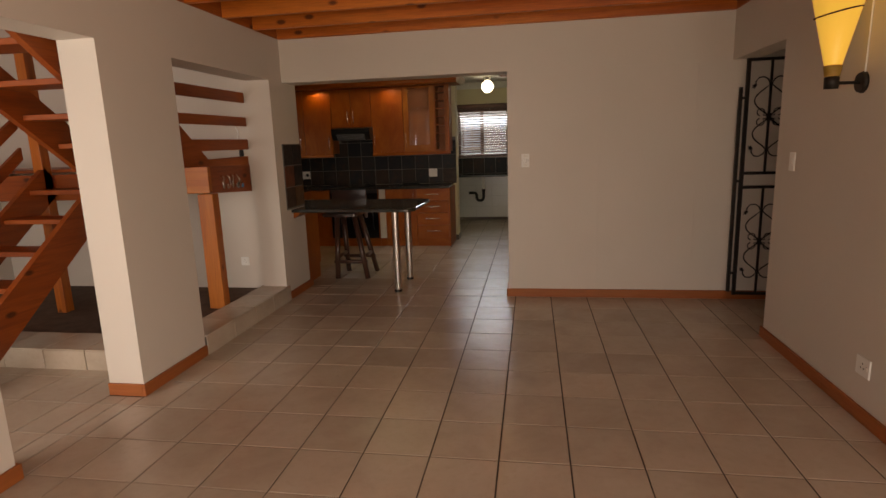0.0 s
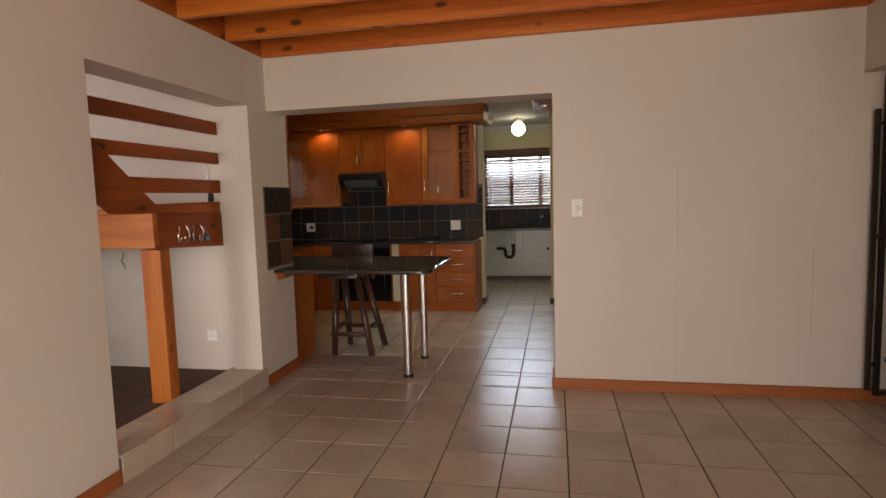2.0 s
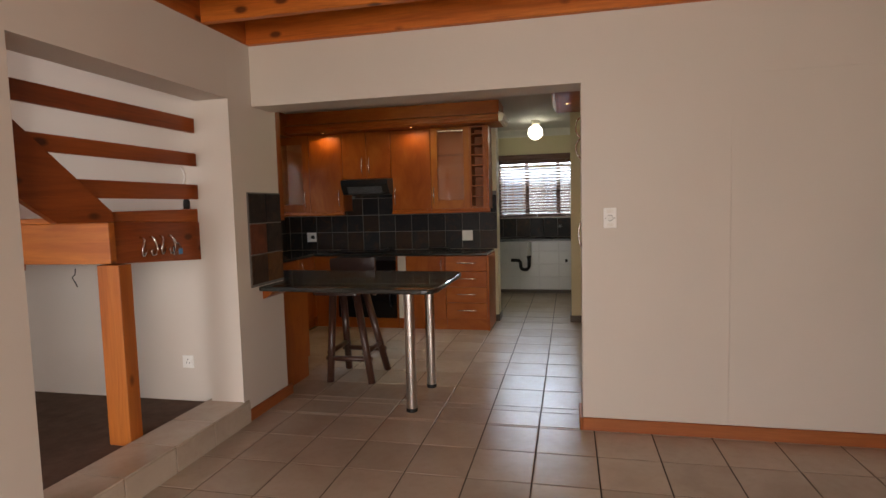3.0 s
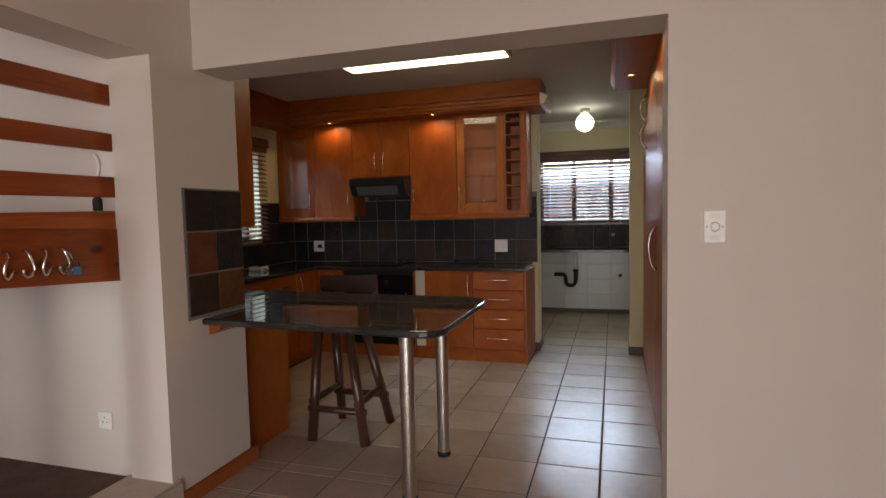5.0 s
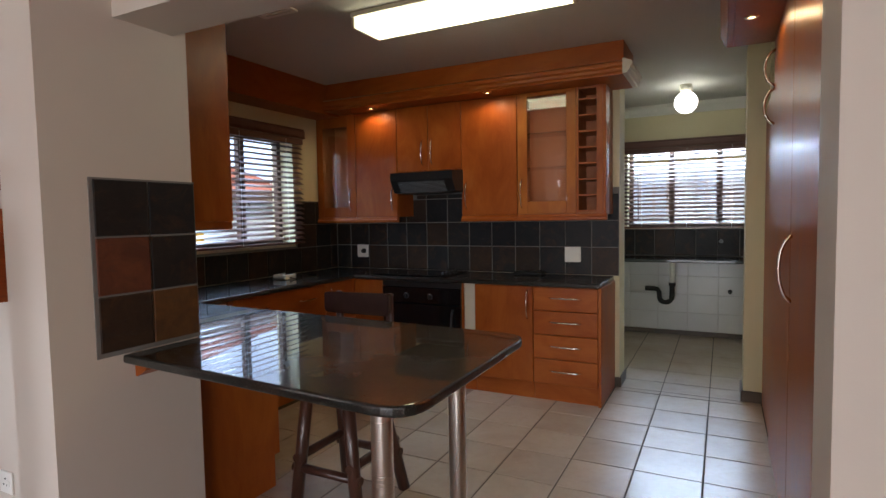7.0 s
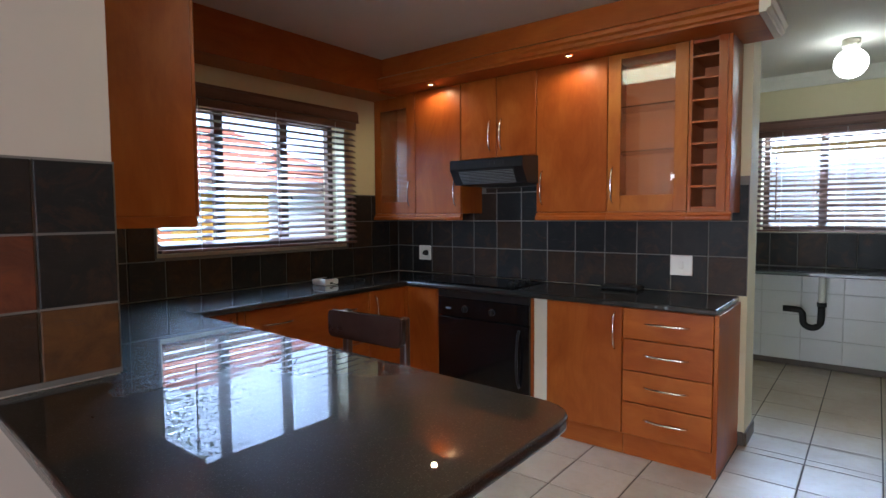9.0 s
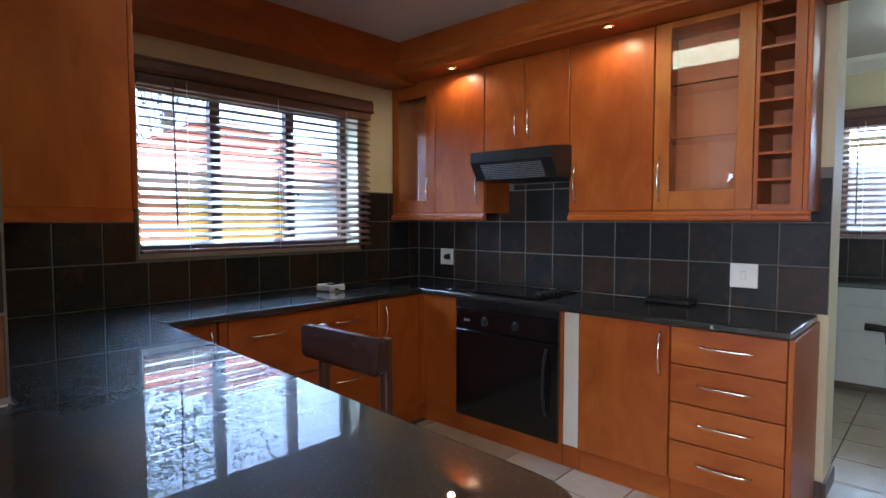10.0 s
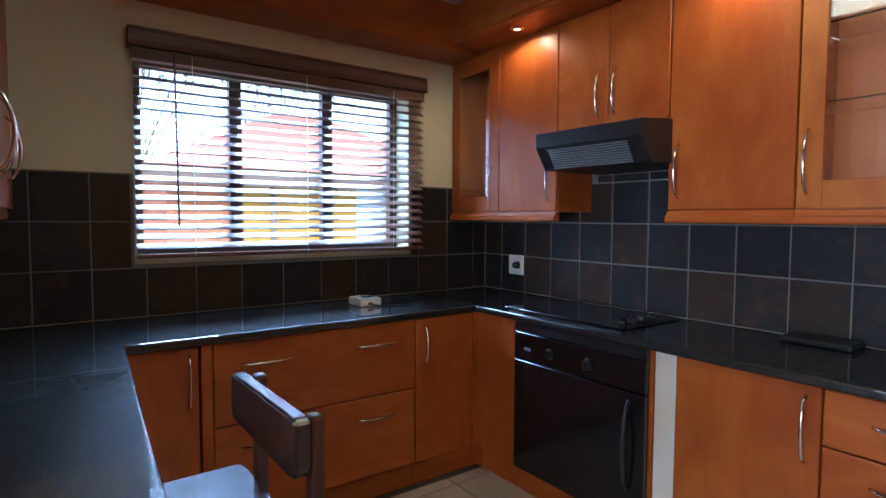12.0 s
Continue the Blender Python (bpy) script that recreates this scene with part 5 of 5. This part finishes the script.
hipped_house("neighbour_outbuilding", "ochre and white plastered outbuilding with a hipped terracotta roof", -7.0, -4.95, 7.5, 10.4, 1.72, 2.42, 8.72, 9.2, "ochre")
house("garden_wall_house", "terracotta plastered outbuilding in sunlight", -15.0, -10.8, 2.4, 7.2, 1.7, "brickpink", ())
solid("garden_wall", boxes((-7.2, -7.0, 11.5, 20.0, -0.16, 1.7)), "whitewash", "whitewashed garden wall", "wall")
hs = thing("back_house", (0.0, 16.5, -0.16), "whitewashed house wall behind the scullery", "house")
part("wall", boxes((-8, 8, 16.0, 17.0, -0.16, 3.2)), "whitewash", hs)
for x, wide in ((-3.6, 1.0), (-1.10, 0.53), (-0.125, 0.40), (1.9, 1.0)):
    w = part("window", one(x, x + wide, 15.97, 16.01, 1.25, 2.13), "roof", hs)
    half = (wide - 0.12) / 2
    for k in range(2):
        part("pane", one(x + 0.04 + k * (half + 0.04), x + 0.04 + half + k * (half + 0.04), 15.96, 15.968, 1.30, 2.08), "pale_pane", w)
pr = thing("patio_roof", (0, 13.2, 2.2), "yellow timber patio roof outside the scullery", "roof")
for i in range(9):
    part("rafter", boxes((-2.2 + i * 0.55, -2.14 + i * 0.55, 11.55, 14.6, 2.28, 2.42)), "eave", pr)
part("fascia", boxes((-2.6, 2.6, 14.6, 14.66, 2.16, 2.42)), "eave", pr)
part("roof_sheet", boxes((-2.6, 2.6, 11.52, 14.75, 2.424, 2.45)), "eave", pr)
for x in (-2.5, 2.4):
    part("post", boxes((x, x + 0.1, 14.5, 14.6, -0.16, 2.28)), "eave", pr)


def tree(x, y, h, spread, seed, label):
    rng = random.Random(seed)
    t = thing("tree", (x, y, -0.16), label, "tree", "garden trees")
    bm = bmesh.new()
    tips = []
    tube(bm, [(x, y, -0.16), (x + 0.05, y, h * 0.25), (x - 0.05, y + 0.08, h * 0.5)], 0.16, 8)
    for i in range(11):
        a = rng.uniform(0, 6.28)
        z0 = h * rng.uniform(0.14, 0.3)
        tip = Vector((x + spread * rng.uniform(0.3, 0.9) * math.cos(a), y + spread * rng.uniform(0.3, 0.9) * math.sin(a), h * rng.uniform(0.55, 0.95)))
        rod(bm, (x, y, z0), tip, 0.03, 0.008, 6)
        tips.append(tip)
    part("trunk", bm, "bark", t)
    bm = bmesh.new()
    for i in range(3000):
        c = tips[rng.randrange(len(tips))]
        p = c + Vector((rng.gauss(0, 0.8), rng.gauss(0, 0.8), rng.gauss(0, 0.75)))
        d = Vector((rng.gauss(0, 1), rng.gauss(0, 1), rng.gauss(0, 1))).normalized()
        e = d.cross(Vector((0.3, 0.5, 0.8))).normalized()
        s = rng.uniform(0.07, 0.15)
        bm.faces.new([bm.verts.new(p + q) for q in (-d * s, e * s * 0.4, d * s, -e * s * 0.4)])
    part("crown", bm, "leaf", t)


tree(-16.5, 8.6, 8.2, 3.2, 3, "leafy tree beyond the outbuildings")
tree(-17.0, 12.6, 9.0, 3.4, 5, "tall leafy tree beyond the outbuildings")

# ---- pieces: floor tiles, slate tiles, step tiles ----


def tile_mesh(name, w, h, th, mat, bev=0.004):
    """A thin tile lying in x and y with chamfered upper edges, its middle at the origin."""
    bm = bmesh.new()
    lo = [bm.verts.new((sx_ * w / 2, sy_ * h / 2, -th)) for sx_, sy_ in ((-1, -1), (1, -1), (1, 1), (-1, 1))]
    mid = [bm.verts.new((sx_ * w / 2, sy_ * h / 2, -bev * 0.6)) for sx_, sy_ in ((-1, -1), (1, -1), (1, 1), (-1, 1))]
    up = [bm.verts.new((sx_ * (w / 2 - bev), sy_ * (h / 2 - bev), 0)) for sx_, sy_ in ((-1, -1), (1, -1), (1, 1), (-1, 1))]
    for a, b in ((lo, mid), (mid, up)):
        for i in range(4):
            bm.faces.new((a[i], a[(i + 1) % 4], b[(i + 1) % 4], b[i]))
    bm.faces.new(up)
    me = bpy.data.meshes.new(name)
    bm.to_mesh(me)
    bm.free()
    me.materials.append(M[mat])
    return me


TILES = {}


def piece(name, parent, x0, x1, y0, y1, m, th=0.010, mat="tile", gap=0.0035):
    """One tile over the given rectangle of its plane; m carries that plane into the world."""
    key = (round(x1 - x0, 3), round(y1 - y0, 3), mat, th)
    if key not in TILES:
        TILES[key] = tile_mesh(name, x1 - x0 - 2 * gap, y1 - y0 - 2 * gap, th, mat, 0.003)
    ob = new(name, TILES[key])
    ob.parent = parent
    ob.matrix_basis = Matrix.Translation(-HOME[parent]) @ m @ Matrix.Translation(((x0 + x1) / 2, (y0 + y1) / 2, 0))
    return ob


def wall_plane(origin, facing):
    """A plane standing up: its x runs to the right as one faces it, its y runs up, z out of the wall."""
    return Matrix.Translation(origin) @ pose(0, 0, 0, 0, 0, facing) @ pose(0, 0, 0, 90, 0, 0)


PX = 0.329
xs = [0.27 + PX * k for k in range(-16, 11)]
ys = [7.345 - 0.347 * k for k in range(28, 0, -1)] + [7.345 + 0.334 * k for k in range(13)]
AREAS = ((-4.7, -1.832, -2.2, 3.996), (-1.83, XL, 2.81, 3.64), (XL, XR, -2.2, YB), (XR, 3.69, 4.99, YB), (XL, 0.535, YB, 6.22), (-2.44, 0.605, 6.22, 9.09), (-0.36, 0.485, 9.09, 9.33), (-1.8, 1.2, 9.33, YL))
bulk = bmesh.new()
count = 0
flat = Matrix.Identity(4)
for ax0, ax1, ay0, ay1 in AREAS:
    for x0, x1 in zip(xs, xs[1:]):
        for y0, y1 in zip(ys, ys[1:]):
            a, b, c, e = max(x0, ax0), min(x1, ax1), max(y0, ay0), min(y1, ay1)
            if b - a < 0.012 or e - c < 0.012:
                continue
            near = c > 2.6 and a > -1.7 and c < 9.0 and a < 2.3
            if near and count < 300:
                piece("tile", floor, a, b, c, e, flat)
                count += 1
            else:
                box(bulk, a + 0.0035, b - 0.0035, c + 0.0035, e - 0.0035, -0.010, 0.0)
part("tiles", bulk, "tile", floor)["kind"] = "stuff"

# step fronts and tops
for y0, y1 in ((4.322, 4.705), (4.705, 5.055), (5.055, 5.385), (5.385, 5.764)):
    piece("tile", step_niche, y0, y1, -0.006, 0.138, wall_plane((XL + 0.018, 0, 0), 90), 0.008)
    piece("tile", step_niche, -1.868, XL + 0.018, y0, y1, Matrix.Translation((0, 0, 0.146)), 0.010)
for k in range(9):
    x1 = -1.965 - 0.329 * (k - 1) if k else -1.842
    x0 = -1.965 - 0.329 * k
    piece("tile", step_stair, x0, x1, -0.006, 0.138, wall_plane((0, 3.990, 0), 0), 0.008)
    piece("tile", step_stair, x0, x1, 3.990, 4.325, Matrix.Translation((0, 0, 0.146)), 0.010)

# slate splashback
ROWS_Z = (0.866, 1.085, 1.291, 1.498)
structure("slate_bed", boxes((XW, XW + 0.005, 6.29, YS, 0.8655, KW[2] - 0.03), (XW, XW + 0.005, 6.29, KW[0] - 0.01, KW[2] - 0.03, 1.502), (XW, XW + 0.005, KW[1] + 0.01, YS, KW[2] - 0.03, 1.502)), "slate_grout", "grey grout bed on the window wall")
structure("slate_bed", boxes((XW + 0.006, -0.362, YS - 0.005, YS, 0.8655, 1.545)), "slate_grout", "grey grout bed behind the hob")
structure("slate_bed", boxes((XL, XL + 0.005, 5.862, 6.285, 0.868, 1.502)), "slate_grout", "grey grout bed on the wall end")
for z0, z1 in zip(ROWS_Z, ROWS_Z[1:]):
    for k in range(14):
        x0 = -3.07 + 0.2085 * k
        a, b = max(x0, XW + 0.012), min(x0 + 0.2085, -0.362)
        if b - a > 0.02:
            piece("slate_tile", wall_ks, a, b, z0, z1, wall_plane((0, YS - 0.011, 0), 0), 0.007, "slate", 0.0035)
    for k in range(14):
        y0 = 6.266 + 0.2085 * k
        a, b = max(y0, 6.29), min(y0 + 0.2085, YS - 0.012)
        if a > KW[0] - 0.05 and b < KW[1] + 0.05:
            if z0 > 1.05:
                continue
        elif z0 > 1.05 and a < KW[0] < b:
            b = KW[0] - 0.02
        elif z0 > 1.05 and a < KW[1] < b:
            a = KW[1] + 0.02
        if b - a > 0.02:
            piece("slate_tile", wall_kw, a, b, z0, z1, wall_plane((XW + 0.011, 0, 0), 90), 0.007, "slate", 0.0035)
for k in range(14):
    x0 = -3.07 + 0.2085 * k
    if -2.16 < x0 + 0.1 < -1.52:
        piece("slate_tile", wall_ks, max(x0, -2.125), min(x0 + 0.2085, -1.552), 1.498, 1.540, wall_plane((0, YS - 0.011, 0), 0), 0.007, "slate", 0.0035)
for i, (z0, z1) in enumerate(((0.882, 1.085), (1.085, 1.293), (1.293, 1.498))):
    for j, (y0, y1) in enumerate(((5.872, 6.078), (6.078, 6.282))):
        mat = "rust" if (i, j) == (1, 0) else "brown" if (i, j) == (0, 1) else "slate"
        piece("slate_tile", wall_slate, y0, y1, z0, z1, wall_plane((XL + 0.011, 0, 0), 90), 0.007, mat, 0.0035)
# scullery splash tiles
structure("slate_bed", boxes((-1.79, 1.19, YL - 0.005, YL, 0.85, 1.165)), "slate_grout", "grey grout bed in the scullery")
structure("tile_bed", boxes((-1.79, 1.19, YL - 0.005, YL, 0.05, 0.849)), "pale_grout", "pale grout bed under the scullery counter")
for k in range(15):
    x0 = -1.79 + 0.2085 * k
    b = min(x0 + 0.2085, 1.19)
    if b - x0 < 0.02:
        continue
    piece("slate_tile", wall_lau, x0, b, 0.872, 1.16, wall_plane((0, YL - 0.011, 0), 0), 0.007, "slate", 0.0035)
for z0, z1 in ((0.052, 0.25), (0.25, 0.45), (0.45, 0.65), (0.65, 0.834)):
    for k in range(11):
        x0 = -1.79 + 0.3 * k
        b = min(x0 + 0.3, 1.19)
        if b - x0 > 0.02:
            piece("white_tile", wall_lau, x0, b, z0, z1, wall_plane((0, YL - 0.011, 0), 0), 0.007, "wtile", 0.002)
